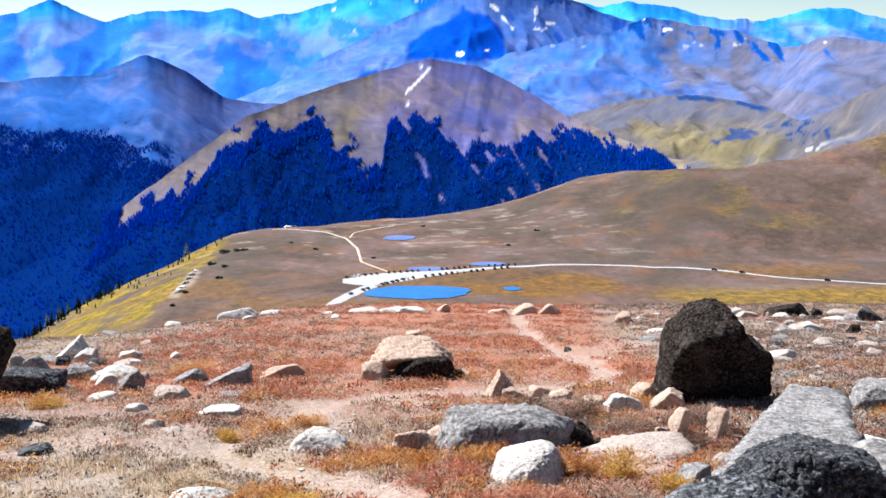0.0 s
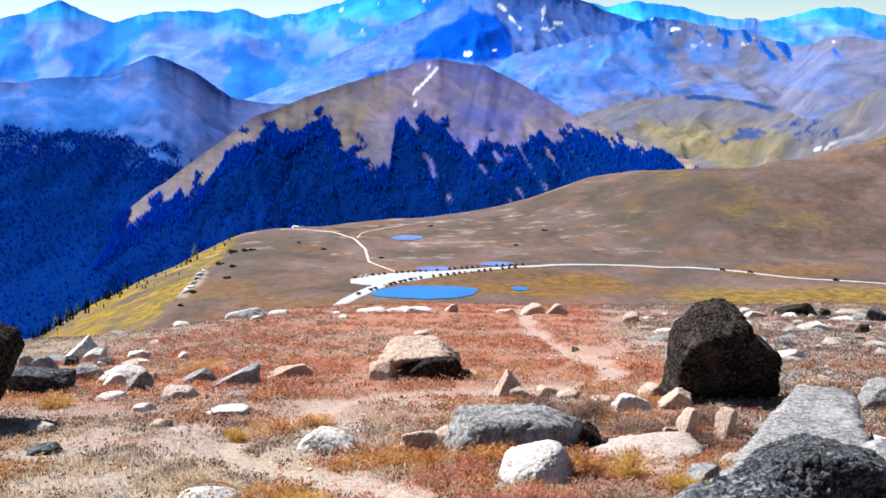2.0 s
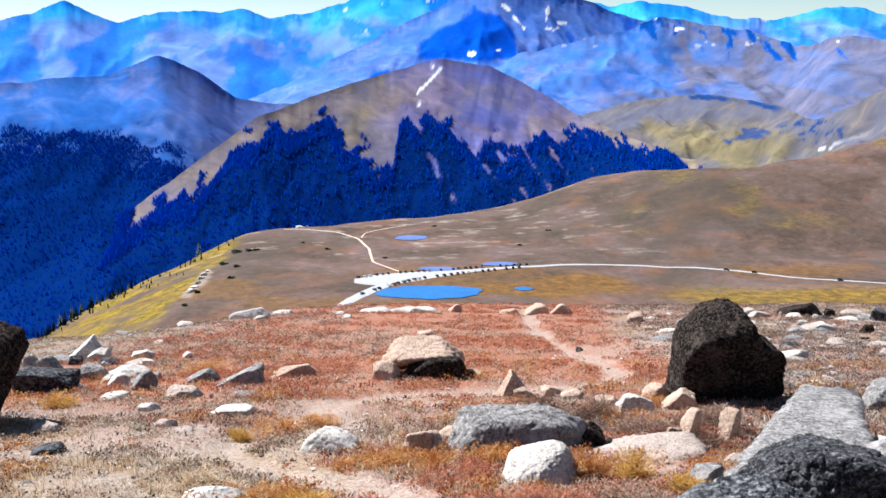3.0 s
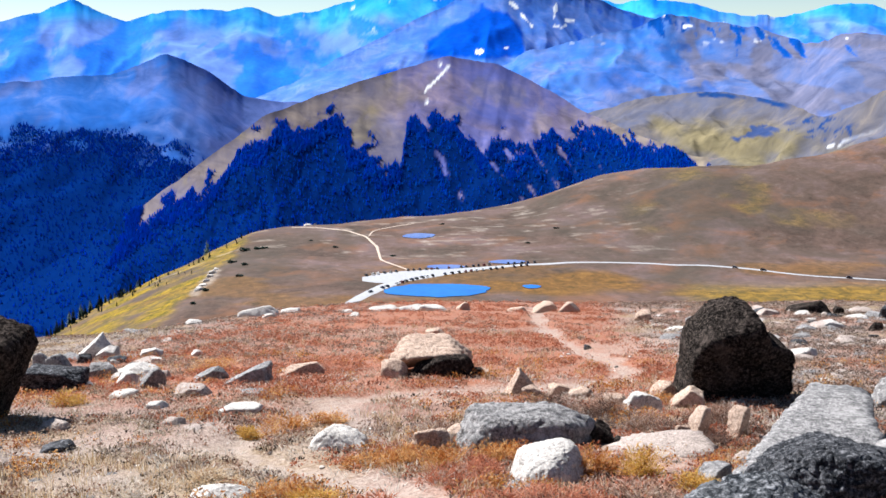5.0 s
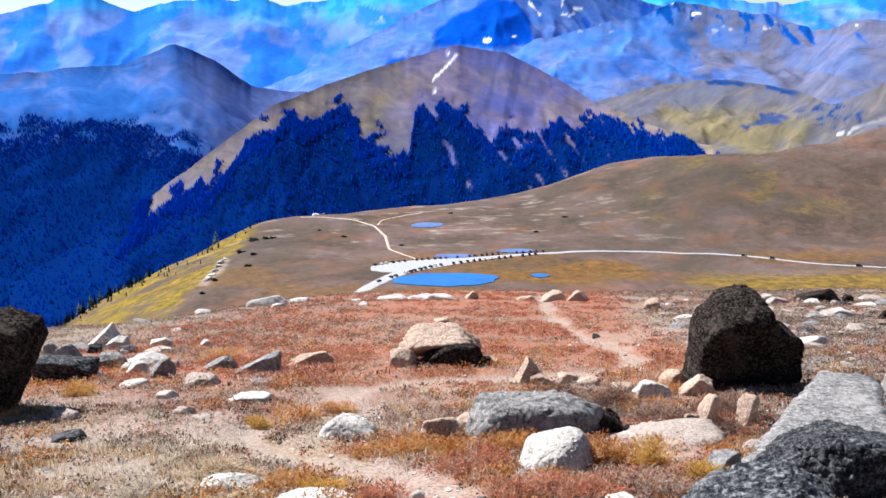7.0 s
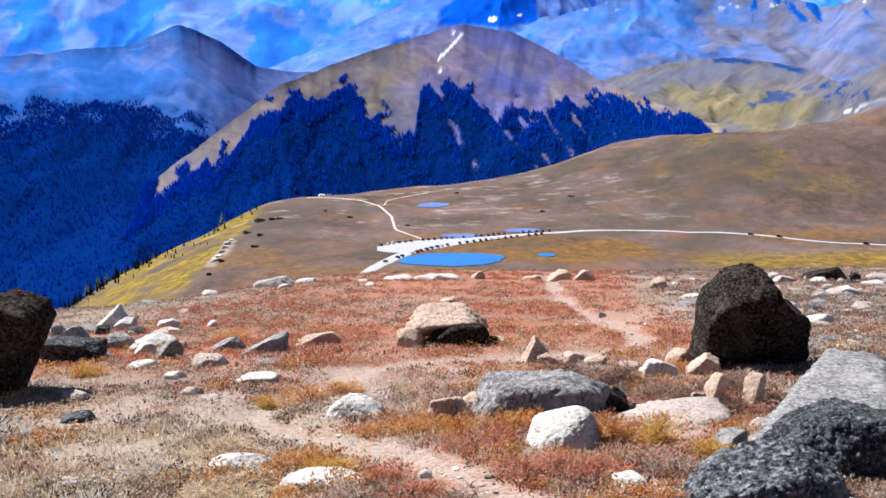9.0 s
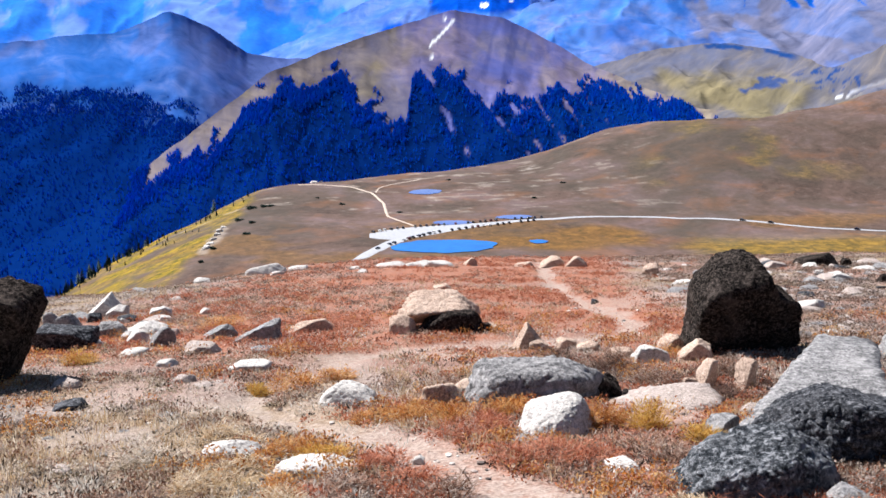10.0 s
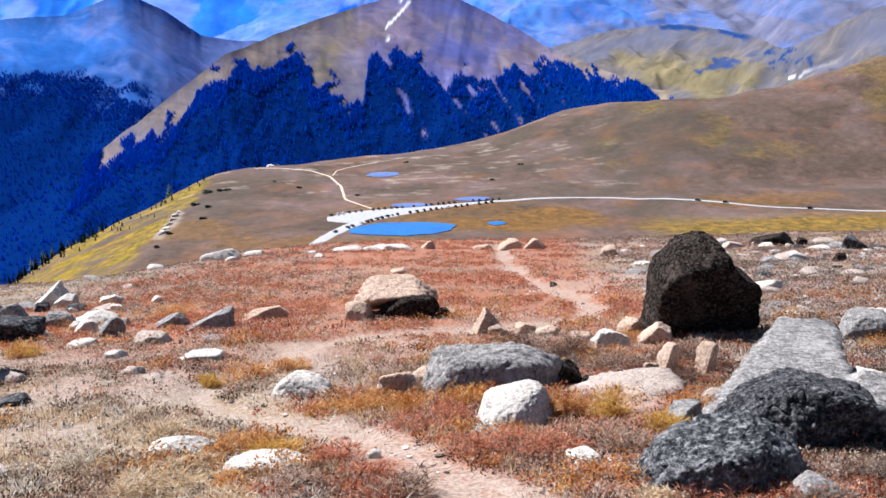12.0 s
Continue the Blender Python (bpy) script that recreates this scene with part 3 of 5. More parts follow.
def hewn(lobes, heart, sharp, rough, seed, detail, size):
    """A block bounded by planes (nx, ny, nz, metres), its edges worn, its faces weathered."""
    way, faces = ball(detail)
    heart = np.array(heart)
    reach = np.zeros(len(way))
    for planes in lobes:
        total = np.zeros(len(way))
        for nx, ny, nz, d in planes:
            n = np.array((nx, ny, nz), float)
            n /= np.linalg.norm(n)
            total += np.maximum(way @ n / max(d - n @ heart, 0.02), 0) ** sharp
        reach = np.maximum(reach, total ** (-1 / sharp))
    off, k = Vector((seed * 3.1, seed * 1.7, 5.0)), 1 / size
    out = np.empty((len(way), 3))
    for q, (w, r) in enumerate(zip(way, reach)):
        p = Vector(w * r)
        a = p * (2.2 * k) + off
        bend = 0.6 * noise.fractal(a, 1.0, 2.0, 3) + 0.55 * (abs(noise.noise(a * 2.3)) - 0.25) + 0.5 * noise.fractal(a * 4.5, 0.85, 2.0, 5)
        if detail > 4:
            near, next_near = noise.voronoi(a * 1.5 + Vector((0, 0, 0.5)) * noise.noise(a * 3))[0][:2]
            bend += 0.3 * (0.45 - near) - 0.4 * max(0.0, 1 - (next_near - near) / 0.08)
        out[q] = heart + w * r * (1 + rough * bend)
    return out, faces


def block_planes(w, depth, h, seed, tilt=0.3):
    rnd = random.Random(seed)
    planes = []
    for nx, ny, nz, d in ((1, 0, 0, w / 2), (-1, 0, 0, w / 2), (0, 1, 0, w * depth / 2), (0, -1, 0, w * depth / 2), (0, 0, 1, h), (0, 0, -1, h * 0.6)):
        planes.append((nx + rnd.uniform(-tilt, tilt), ny + rnd.uniform(-tilt, tilt), nz + rnd.uniform(-tilt, tilt) * (1 if nz else 0.5) + (0.06 if not nz else 0), d))
    for _ in range(8):
        n = Vector((rnd.uniform(-1, 1), rnd.uniform(-0.6, 1), rnd.uniform(0.3, 1.2))).normalized()
        hold = abs(n.x) * w / 2 + abs(n.y) * w * depth / 2 + abs(n.z) * h
        planes.append((n.x, n.y, n.z, hold * rnd.uniform(0.52, 0.8)))
    return planes


def rock(x, y, w, h, mat, seed, label, name="boulder", depth=0.8, sharp=16, rough=0.10, detail=5, lobes=None, tilt=0.3, extra=(), heart=None):
    """A granite rock about w wide and h high over the soil into which it is set."""
    lobes = lobes or [block_planes(w, depth, h, seed, tilt) + list(extra)]
    detail = min(detail, 4) if w < 0.32 else detail
    v, f = hewn(lobes, heart or (0, 0, h * 0.35), sharp * 2.2, rough, seed, detail, max(w * 0.6, h))
    ob = new(name, mesh_from(name, v, f, mat))
    ob.matrix_world = pose(x, y + w * depth * 0.35, height(x, y + w * depth * 0.25))
    return tagged(ob, label, "rock")


def build_rocks():
    cut = dict(detail=6)
    rock(2.97, 10.9, 1.25, 1.13, SHADE_BROWN, 11, "tall granite boulder with a rounded peak, coloured shade-dark, standing in heath", depth=0.75, sharp=7, rough=0.07, lobes=[
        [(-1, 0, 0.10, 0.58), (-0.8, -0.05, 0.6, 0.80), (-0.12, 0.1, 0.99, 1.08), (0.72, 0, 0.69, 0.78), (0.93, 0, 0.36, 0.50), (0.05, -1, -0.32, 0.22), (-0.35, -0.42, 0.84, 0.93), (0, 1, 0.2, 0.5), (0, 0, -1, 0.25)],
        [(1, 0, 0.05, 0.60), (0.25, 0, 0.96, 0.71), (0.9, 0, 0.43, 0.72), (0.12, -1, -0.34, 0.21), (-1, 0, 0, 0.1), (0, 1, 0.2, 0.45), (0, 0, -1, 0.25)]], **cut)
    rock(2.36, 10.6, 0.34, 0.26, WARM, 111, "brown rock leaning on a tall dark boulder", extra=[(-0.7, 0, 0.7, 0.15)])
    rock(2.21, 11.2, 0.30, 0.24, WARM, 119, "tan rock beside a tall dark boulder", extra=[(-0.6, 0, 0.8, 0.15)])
    rock(3.72, 10.75, 0.22, 0.12, SHADE_BROWN, 112, "small dark rock beside a tall boulder")
    rock(-0.40, 13.0, 1.10, 0.38, WARM, 12, "flat-topped tan boulder with an overhanging shaded side", depth=0.7, sharp=4, rough=0.10, lobes=[
        [(-1, -0.1, 0.12, 0.54), (-0.75, -0.1, 0.65, 0.52), (-0.02, -0.22, 1, 0.36), (0.62, 0, 0.78, 0.48), (0.98, 0, 0.1, 0.56), (0.1, -0.42, -0.9, -0.13), (0, -1, 0.3, 0.40), (0, 1, 0.2, 0.42), (0, 0, -1, 0.2)]], heart=(0, 0.1, 0.24), **cut)
    # dark block added where the overhang holds nothing but shade
    rock(-0.32, 12.96, 0.84, 0.27, SHADE_BROWN, 113, "added dark block filling the shade under a flat-topped boulder", depth=0.5, sharp=6)
    rock(0.16, 12.9, 0.26, 0.12, SHADE_BROWN, 117, "small dark rock at the foot of a flat-topped boulder")
    rock(-0.86, 12.72, 0.30, 0.24, WARM, 114, "tan rock propping the end of a flat-topped boulder")
    rock(0.26, 12.95, 0.20, 0.10, WARM, 115, "small tan rock trailing from a boulder")
    rock(0.66, 11.7, 0.34, 0.36, WARM, 13, "small pointed tan rock in the heath", lobes=[[(-0.88, -0.1, 0.40, 0.13), (0.80, -0.1, 0.58, 0.165), (0.15, -1, 0.12, 0.12), (0, 1, 0.3, 0.14), (0.1, 0, 1, 0.37), (0, 0, -1, 0.2)]])
    rock(0.78, 11.6, 0.22, 0.15, WARM, 116, "small brown rock at the foot of a pointed one")
    rock(0.47, 8.2, 1.02, 0.30, GRANITE, 14, "long rounded grey granite slab in the heath", depth=0.6, sharp=5, rough=0.09, lobes=[[(-1, 0, 0.15, 0.50), (-0.62, -0.3, 0.72, 0.40), (0, -0.12, 1, 0.275), (0.45, -0.1, 0.88, 0.40), (0.82, -0.55, -0.06, 0.43), (0.05, -1, 0.42, 0.24), (0, 1, 0.3, 0.3), (0, 0, -1, 0.25)]], **cut)
    rock(0.60, 6.93, 0.56, 0.22, PALE, 15, "rounded bleached white granite rock", depth=0.85, sharp=2.2, rough=0.07, lobes=[[(-1, 0, 0.3, 0.25), (1, 0, 0.3, 0.27), (0, -1, 0.42, 0.24), (0, 1, 0.3, 0.26), (-0.2, -0.12, 1, 0.20), (0.62, -0.6, 0.5, 0.22), (-0.5, -0.5, 0.7, 0.25), (0, 0, -1, 0.2)]], **cut)
    rock(-1.05, 8.4, 0.48, 0.15, PALE, 16, "low white rock beside the trail", depth=0.9, sharp=6, rough=0.12, extra=[(0, -0.75, 0.66, 0.17)])
    rock(1.84, 10.4, 0.36, 0.19, PALE, 17, "squarish pale rock with a flat top", sharp=16, tilt=0.14)
    split = [(0.18, 0, 1, 0.25), (0, 0.9, 0.2, 0.12), (-1, 0, 0, 0.095), (1, 0, 0, 0.09), (0, 0, -1, 0.15)]
    rock(2.11, 8.95, 0.19, 0.26, WARM, 18, "small upright rock with one shaded side", sharp=7, lobes=[split + [(-0.84, -0.38, 0.42, 0.10), (0.74, -0.66, -0.12, 0.015)]])
    rock(2.43, 8.85, 0.22, 0.25, WARM, 19, "small upright blocky rock with one shaded side", sharp=7, lobes=[split + [(-0.72, -0.55, 0.45, 0.12), (0.80, -0.58, -0.12, 0.03)]])
    rock(1.94, 8.95, 0.14, 0.14, WARM, 120, "small tan rock beside an upright one")
    rock(1.55, 8.0, 1.36, 0.05, DUSTY, 20, "flat pale slab lying flush in the heath", depth=0.34, sharp=5, rough=0.16)
    rock(2.2, 7.75, 0.34, 0.06, DUSTY, 121, "low pale slab end lying in the heath", depth=0.5, sharp=5)
    rock(1.14, 8.6, 0.30, 0.20, SHADE_BROWN, 21, "small dark rock against a grey slab")
    rock(1.33, 8.35, 0.16, 0.10, SHADE_BROWN, 122, "small dark stone at the end of a flat slab")
    rock(0.92, 9.6, 0.26, 0.07, GRANITE, 118, "thin flat grey stone behind a slab", depth=0.5)
    rock(-0.23, 8.3, 0.34, 0.18, WARM, 22, "low pinkish rock half sunk in heath", sharp=6)
    rock(-0.02, 8.75, 0.26, 0.14, WARM, 125, "low pinkish rock behind another in the heath", sharp=6)
    rock(1.09, 11.6, 0.23, 0.16, WARM, 23, "small tan rock beside a pointed one")
    rock(1.3, 11.3, 0.24, 0.11, WARM, 123, "small tan rock half sunk in heath")
    rock(1.62, 10.7, 0.28, 0.12, WARM, 124, "small tan rock beside a pale block")
    rock(-3.74, 12.2, 0.31, 0.27, GRANITE, 24, "grey angular rock with one shaded side on pale turf", extra=[(-0.7, -0.3, 0.65, 0.15), (0.5, -0.85, -0.15, 0.06)])
    rock(-4.42, 13.7, 0.58, 0.15, PALE, 25, "low pale slab on pale turf", tilt=0.2, extra=[(-0.3, -0.1, 0.95, 0.15)])
    rock(-4.0, 13.3, 0.30, 0.10, DUSTY, 126, "low pale rock between a slab and a grey block")
    rock(-3.24, 13.0, 0.42, 0.19, GRANITE, 26, "low grey rock in red heath", extra=[(-0.45, 0, 0.9, 0.11), (0.7, -0.7, -0.1, 0.12)])
    rock(-2.62, 12.3, 0.50, 0.20, GRANITE, 27, "wedge-shaped grey rock in red heath", lobes=[[(-0.45, 0.1, 0.88, 0.12), (0.98, -0.15, 0.0, 0.25), (0, 0, 1, 0.21), (0.1, -1, 0.1, 0.16), (0, 1, 0, 0.22), (-1, 0, 0, 0.3), (0, 0, -1, 0.1)]])
    rock(-2.1, 13.3, 0.70, 0.13, WARM, 127, "low tan rock hidden in red heath", depth=0.5)
    rock(-6.0, 16.3, 0.62, 0.46, PALE, 28, "large tilted pale block on the brow", lobes=[[(-0.66, -0.12, 0.74, 0.15), (0.85, -0.1, 0.5, 0.27), (0, 0, 1, 0.44), (0.35, -0.93, 0.0, 0.16), (0, 1, 0, 0.3), (-1, 0, 0, 0.38), (0, 0, -1, 0.15)]])
    rock(-5.62, 16.1, 0.34, 0.26, PALE, 29, "pale block beside a larger one", extra=[(-0.5, -0.1, 0.86, 0.16)])
    rock(-5.75, 15.5, 0.20, 0.22, DARK, 129, "small dark block before pale ones")
    rock(-5.74, 13.9, 0.27, 0.44, GRANITE, 30, "grey upright block among pale rocks", sharp=8, tilt=0.12)
    rock(-5.46, 13.7, 0.30, 0.42, GRANITE, 31, "grey upright block leaning on another", sharp=8, tilt=0.12)
    rock(-5.52, 13.2, 0.40, 0.20, GRANITE, 130, "low grey block at the foot of upright ones")
    # one slab made of two rocks: dark for its shaded front, pale for its lit top
    rock(-4.82, 11.9, 0.62, 0.24, DARK, 32, "flat slab with its shaded front put into a dark colour", depth=0.6, lobes=[[(0.05, 0.1, 1, 0.24), (0.1, -1, -0.4, 0.08), (-1, 0, 0, 0.36), (1, 0, -0.1, 0.30), (0.5, -0.2, 0.8, 0.28), (0, 1, 0, 0.3), (0, 0, -1, 0.1)]])
    rock(-4.80, 12.15, 0.66, 0.26, PALE, 131, "pale rock standing in for the lit top of a flat slab", depth=0.5, tilt=0.1)
    rock(-4.85, 13.5, 0.52, 0.20, GRANITE, 33, "low grey rock between blocks", extra=[(0.2, -0.9, -0.2, 0.12)])
    rock(-4.70, 9.7, 0.9, 0.95, SHADE_BROWN, 34, "tall shade-dark boulder undercut at its foot", depth=0.8, sharp=9, rough=0.07, lobes=[
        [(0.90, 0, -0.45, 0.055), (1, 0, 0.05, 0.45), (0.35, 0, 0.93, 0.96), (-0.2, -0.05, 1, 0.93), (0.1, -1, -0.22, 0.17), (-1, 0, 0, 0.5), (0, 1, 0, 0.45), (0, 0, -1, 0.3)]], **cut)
    rock(-3.07, 11.4, 0.44, 0.10, DUSTY, 35, "small pale rounded rock by a slab", sharp=6)
    rock(-2.24, 10.2, 0.58, 0.07, PALE, 36, "long low pale slab by the trail", depth=0.5, extra=[(0.1, -0.9, -0.3, 0.1)])
    rock(-3.19, 10.5, 0.22, 0.06, PALE, 37, "small pale stone in the grass", name="stone", detail=4)
    rock(-2.72, 9.4, 0.22, 0.06, DUSTY, 38, "small pale stone in the grass", name="stone", detail=4)
    rock(-3.40, 8.4, 0.32, 0.08, DARK, 39, "flat dark stone in thin grass", name="stone", depth=0.5, detail=4)
    rock(-3.85, 9.4, 0.26, 0.07, DUSTY, 138, "pale stone in yellow grass", name="stone", detail=4)
    rock(-1.62, 6.5, 0.42, 0.09, PALE, 40, "flat pale rock among dry grass", depth=0.7, sharp=5, rough=0.14, extra=[(-0.35, -0.5, 0.8, 0.12)])
    rock(-0.98, 6.0, 0.62, 0.07, PALE, 41, "long pale rock in heath by the trail", depth=0.5, sharp=5, rough=0.14, extra=[(0.3, -0.3, 0.9, 0.09)])
    rock(0.92, 5.95, 0.25, 0.05, PALE, 42, "small pale rock in the heath", sharp=5)
    rock(-0.34, 6.3, 0.08, 0.06, PALE, 43, "loose white stone on the trail", name="stone", detail=3)
    rock(2.62, 7.30, 1.4, 0.40, GRANITE, 44, "long flat-topped grey granite slab rising from the slope", depth=0.3, sharp=9, rough=0.075, lobes=[
        [(-0.857, 0.516, 0.1, 0.43), (-0.03, 0.0, 1, 0.20), (0.96, -0.28, 0.05, 0.44), (0.3, 0.95, 0.1, 1.50), (-0.25, -0.95, 0.1, 1.22), (0, 0, -1, 0.5)]], **cut)
    rock(3.42, 7.75, 0.62, 0.16, PALE, 144, "low pale slab beside a larger grey one", depth=0.8, sharp=8, extra=[(0.1, -0.9, -0.35, 0.14)])
    rock(3.1, 6.75, 0.62, 0.30, GRANITE, 145, "broken grey block between a slab and a dark boulder", sharp=8, extra=[(-0.1, -0.3, 0.95, 0.2)])
    rock(2.30, 6.05, 0.98, 0.40, DARK, 45, "broad shade-dark lichened boulder", depth=0.6, sharp=5, rough=0.11, lobes=[
        [(-0.85, 0.05, 0.5, 0.42), (-0.35, 0.12, 0.93, 0.37), (0.28, 0.1, 0.96, 0.36), (0.75, 0, 0.65, 0.48), (1, 0, 0.0, 0.50), (0.15, -1, -0.3, 0.24), (-0.55, -0.75, 0.38, 0.35), (0, 1, 0, 0.35), (0, 0, -1, 0.25)]], detail=7)
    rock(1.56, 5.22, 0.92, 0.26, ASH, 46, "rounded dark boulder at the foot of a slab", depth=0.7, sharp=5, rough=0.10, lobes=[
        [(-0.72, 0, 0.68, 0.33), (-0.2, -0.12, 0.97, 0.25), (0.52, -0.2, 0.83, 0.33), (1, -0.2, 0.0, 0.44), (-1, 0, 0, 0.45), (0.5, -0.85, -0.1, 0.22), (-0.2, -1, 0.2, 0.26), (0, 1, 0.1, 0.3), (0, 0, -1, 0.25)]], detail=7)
    rock(1.72, 6.75, 0.24, 0.22, GRANITE, 47, "small grey wedge rock beside a slab", extra=[(-0.6, -0.35, 0.72, 0.11), (0.75, -0.66, 0, 0.04)])
    rock(1.97, 5.1, 0.27, 0.08, GRANITE, 147, "small grey stone below a dark boulder", name="stone", detail=4)
    rock(4.55, 10.5, 0.62, 0.28, GRANITE, 48, "low grey rock with a pale top", extra=[(0, -0.1, 1, 0.22), (0.1, -0.9, -0.35, 0.12)])
    rock(5.0, 11.1, 0.5, 0.2, PALE, 148, "low pale slab beside a grey rock")
    brow = ((-5.47, 27.5, 1.02, .20, PALE), (-4.77, 28.5, .52, .16, PALE), (-5.0, 26.6, .4, .1, PALE), (-2.2, 28.8, 0.9, .13, PALE), (-1.5, 28.9, 1.0, .14, PALE), (-0.8, 28.8, 0.8, .12, PALE), (-3.1, 27.6, .35, .08, PALE), (-2.7, 26.0, .3, .07, PALE), (-6.6, 25.2, .4, .1, PALE), (.02, 28.6, .36, .22, WARM), (2.17, 27.2, .66, .24, WARM), (2.78, 26.8, .54, .25, WARM), (1.43, 27.6, .55, .10, WARM), (4.31, 24.7, .36, .26, WARM), (8.82, 26.2, 0.95, .32, SHADE_BROWN), (9.45, 26.2, 0.25, .34, SHADE_BROWN), (10.2, 24.7, .6, .28, DARK), (8.34, 20.9, .22, .22, SHADE_BROWN), (-.54, 20.1, .36, .12, WARM), (2.12, 17.5, .12, .1, DARK))
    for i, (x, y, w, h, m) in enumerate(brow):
        rock(x, y, w, h, m, 60 + i, {PALE: "low pale rock on the brow of the slope", WARM: "tan rock on the brow of the slope", DARK: "dark rock on the brow of the slope", SHADE_BROWN: "dusky brown rock on the brow of the slope"}[m], detail=4)

    rnd = random.Random(77)
    for i in range(14):
        x, y = rnd.uniform(-6.2, -4.2), rnd.uniform(12.6, 16.5)
        w = rnd.uniform(0.14, 0.34)
        m = rnd.choice((PALE, GRANITE, PALE, DARK))
        rock(x, y, w, w * rnd.uniform(0.3, 0.6), m, 200 + i, {PALE: "pale broken rock among other blocks", GRANITE: "grey broken rock among other blocks", DARK: "dark broken rock among other blocks"}[m], detail=4)
    for i in range(30):
        y = rnd.uniform(15, 28)
        x = rnd.uniform(0.17, 0.42) * y + 0.6
        w = rnd.uniform(0.2, 0.62)
        m = rnd.choice((PALE, DUSTY, GRANITE, DUSTY, DARK))
        rock(x, y, w, w * rnd.uniform(0.08, 0.24), m, 240 + i, {PALE: "pale flat rock in the boulder field", GRANITE: "grey rock in the boulder field", DARK: "dark rock in the boulder field", DUSTY: "dusty tan rock in the boulder field"}[m], detail=4)


build_rocks()


# ---- woods ----
def forest(name, field, cover, count, seed, label, needles, thin=0.3):
    x, y, z, T, layers = field
    wood = layers[0].reshape(x.shape)
    rnd = np.random.RandomState(seed)
    rows, cols = x.shape
    r, c = rnd.uniform(8, rows - 1.001, count * 9), rnd.uniform(0, cols - 1.001, count * 9)
    ri, ci = r.astype(int), c.astype(int)
    fr, fc = r - ri, c - ci

    def pick(a):
        return (a[ri, ci] * (1 - fc) + a[ri, ci + 1] * fc) * (1 - fr) + (a[ri + 1, ci] * (1 - fc) + a[ri + 1, ci + 1] * fc) * fr

    deep = cover(x.ravel(), y.ravel(), (z + 34).ravel(), 0 * x.ravel(), T.ravel())[0].reshape(x.shape)
    keep = np.flatnonzero((pick(wood) > thin + 0.5 * rnd.rand(len(r))) & (rnd.rand(len(r)) > 0.93 * pick(deep)))[:count]
    px, py, pz = pick(x)[keep], pick(y)[keep], pick(z)[keep]
    n, sides = len(keep), 4
    tall = rnd.uniform(3.0, 7.0, n) + 5.0 * (rnd.rand(n) < 0.25) * rnd.rand(n)
    wide = 0.27 * tall * rnd.uniform(0.8, 1.2, n)
    ang = rnd.uniform(0, 6.28, n)[:, None] + np.arange(sides) * 2 * math.pi / sides
    ring = np.stack([px[:, None] + np.cos(ang) * wide[:, None], py[:, None] + np.sin(ang) * wide[:, None], np.repeat((pz - 0.6)[:, None], sides, 1)], -1)
    v = np.concatenate([ring, np.stack([px, py, pz + tall], -1)[:, None]], 1)
    one = [(i, (i + 1) % sides, sides) for i in range(sides)]
    f = (np.arange(n)[:, None, None] * (sides + 1) + np.array(one)[None]).reshape(-1, 3)
    tagged(new(name, mesh_from(name, v.reshape(-1, 3), f, needles, True)), label, "forest", kind="stuff")


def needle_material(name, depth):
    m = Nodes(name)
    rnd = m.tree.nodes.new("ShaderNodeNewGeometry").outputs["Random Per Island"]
    # strong blue of distance haze is put into the needle colour
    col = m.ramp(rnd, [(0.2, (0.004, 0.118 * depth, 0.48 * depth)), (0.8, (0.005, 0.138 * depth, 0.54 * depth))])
    mat = m.done(col, 1.0, gloss=0.0)
    thin = m.add("ShaderNodeBsdfTranslucent", Color=col)
    both = m.add("ShaderNodeMixShader", Fac=0.58)
    m.tree.links.new(m.out.outputs[0], both.inputs[1])
    m.tree.links.new(thin.outputs[0], both.inputs[2])
    m.tree.links.new(both.outputs[0], m.tree.nodes["Material Output"].inputs["Surface"])
    return mat


NEEDLES = needle_material("haze_blue_needles", 1.25)
WEST_NEEDLES = needle_material("deep_haze_blue_needles", 1.0)
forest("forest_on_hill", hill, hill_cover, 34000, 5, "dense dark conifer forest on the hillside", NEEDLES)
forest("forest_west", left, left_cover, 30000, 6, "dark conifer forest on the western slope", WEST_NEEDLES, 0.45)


# ---- plants, stones ----
def cover_at(x, y):
    """How bare and how red the turf is at arrays of places."""
    d = line_distance(x, y, TRAIL)
    bare = smooth(0.30, 0.14, d + 0.12 * fbm(x, y, 0.5, 3, 2) - 0.13 * smooth(9, 6, y))
    for cx, cy, cr in BARE:
        bare = np.maximum(bare, 0.8 * smooth(1.0, 0.4, np.hypot(x - cx, (y - cy) * 0.6) / cr + 0.24 * fbm(x, y, 0.5, 3, 2)))
    red = smooth(-7.5, -4.6, x - 0.05 * (y - 12)) * smooth(3.6, 1.8, x - 0.05 * y) * smooth(8, 13, y)
    red = np.maximum(red, 0.85 * smooth(-1.6, -0.2, x) * smooth(2.8, 1.7, x) * smooth(10.5, 8.5, y))
    return bare, np.clip(red + 0.3 * fbm(x, y, 1.4, 4, 7), 0, 1)


def scatter(count, seed, near, far, chance, spread=0.43):
    """Places on the slope, thinning with distance."""
    rnd = np.random.RandomState(seed)
    r = near * (far / near) ** rnd.rand(count * 3)
    x, y = r * np.tan(rnd.uniform(-spread, spread, len(r)) * 1.08), r
    keep = np.flatnonzero(rnd.rand(len(r)) < chance(x, y))[:count]
    return x[keep], y[keep], rnd


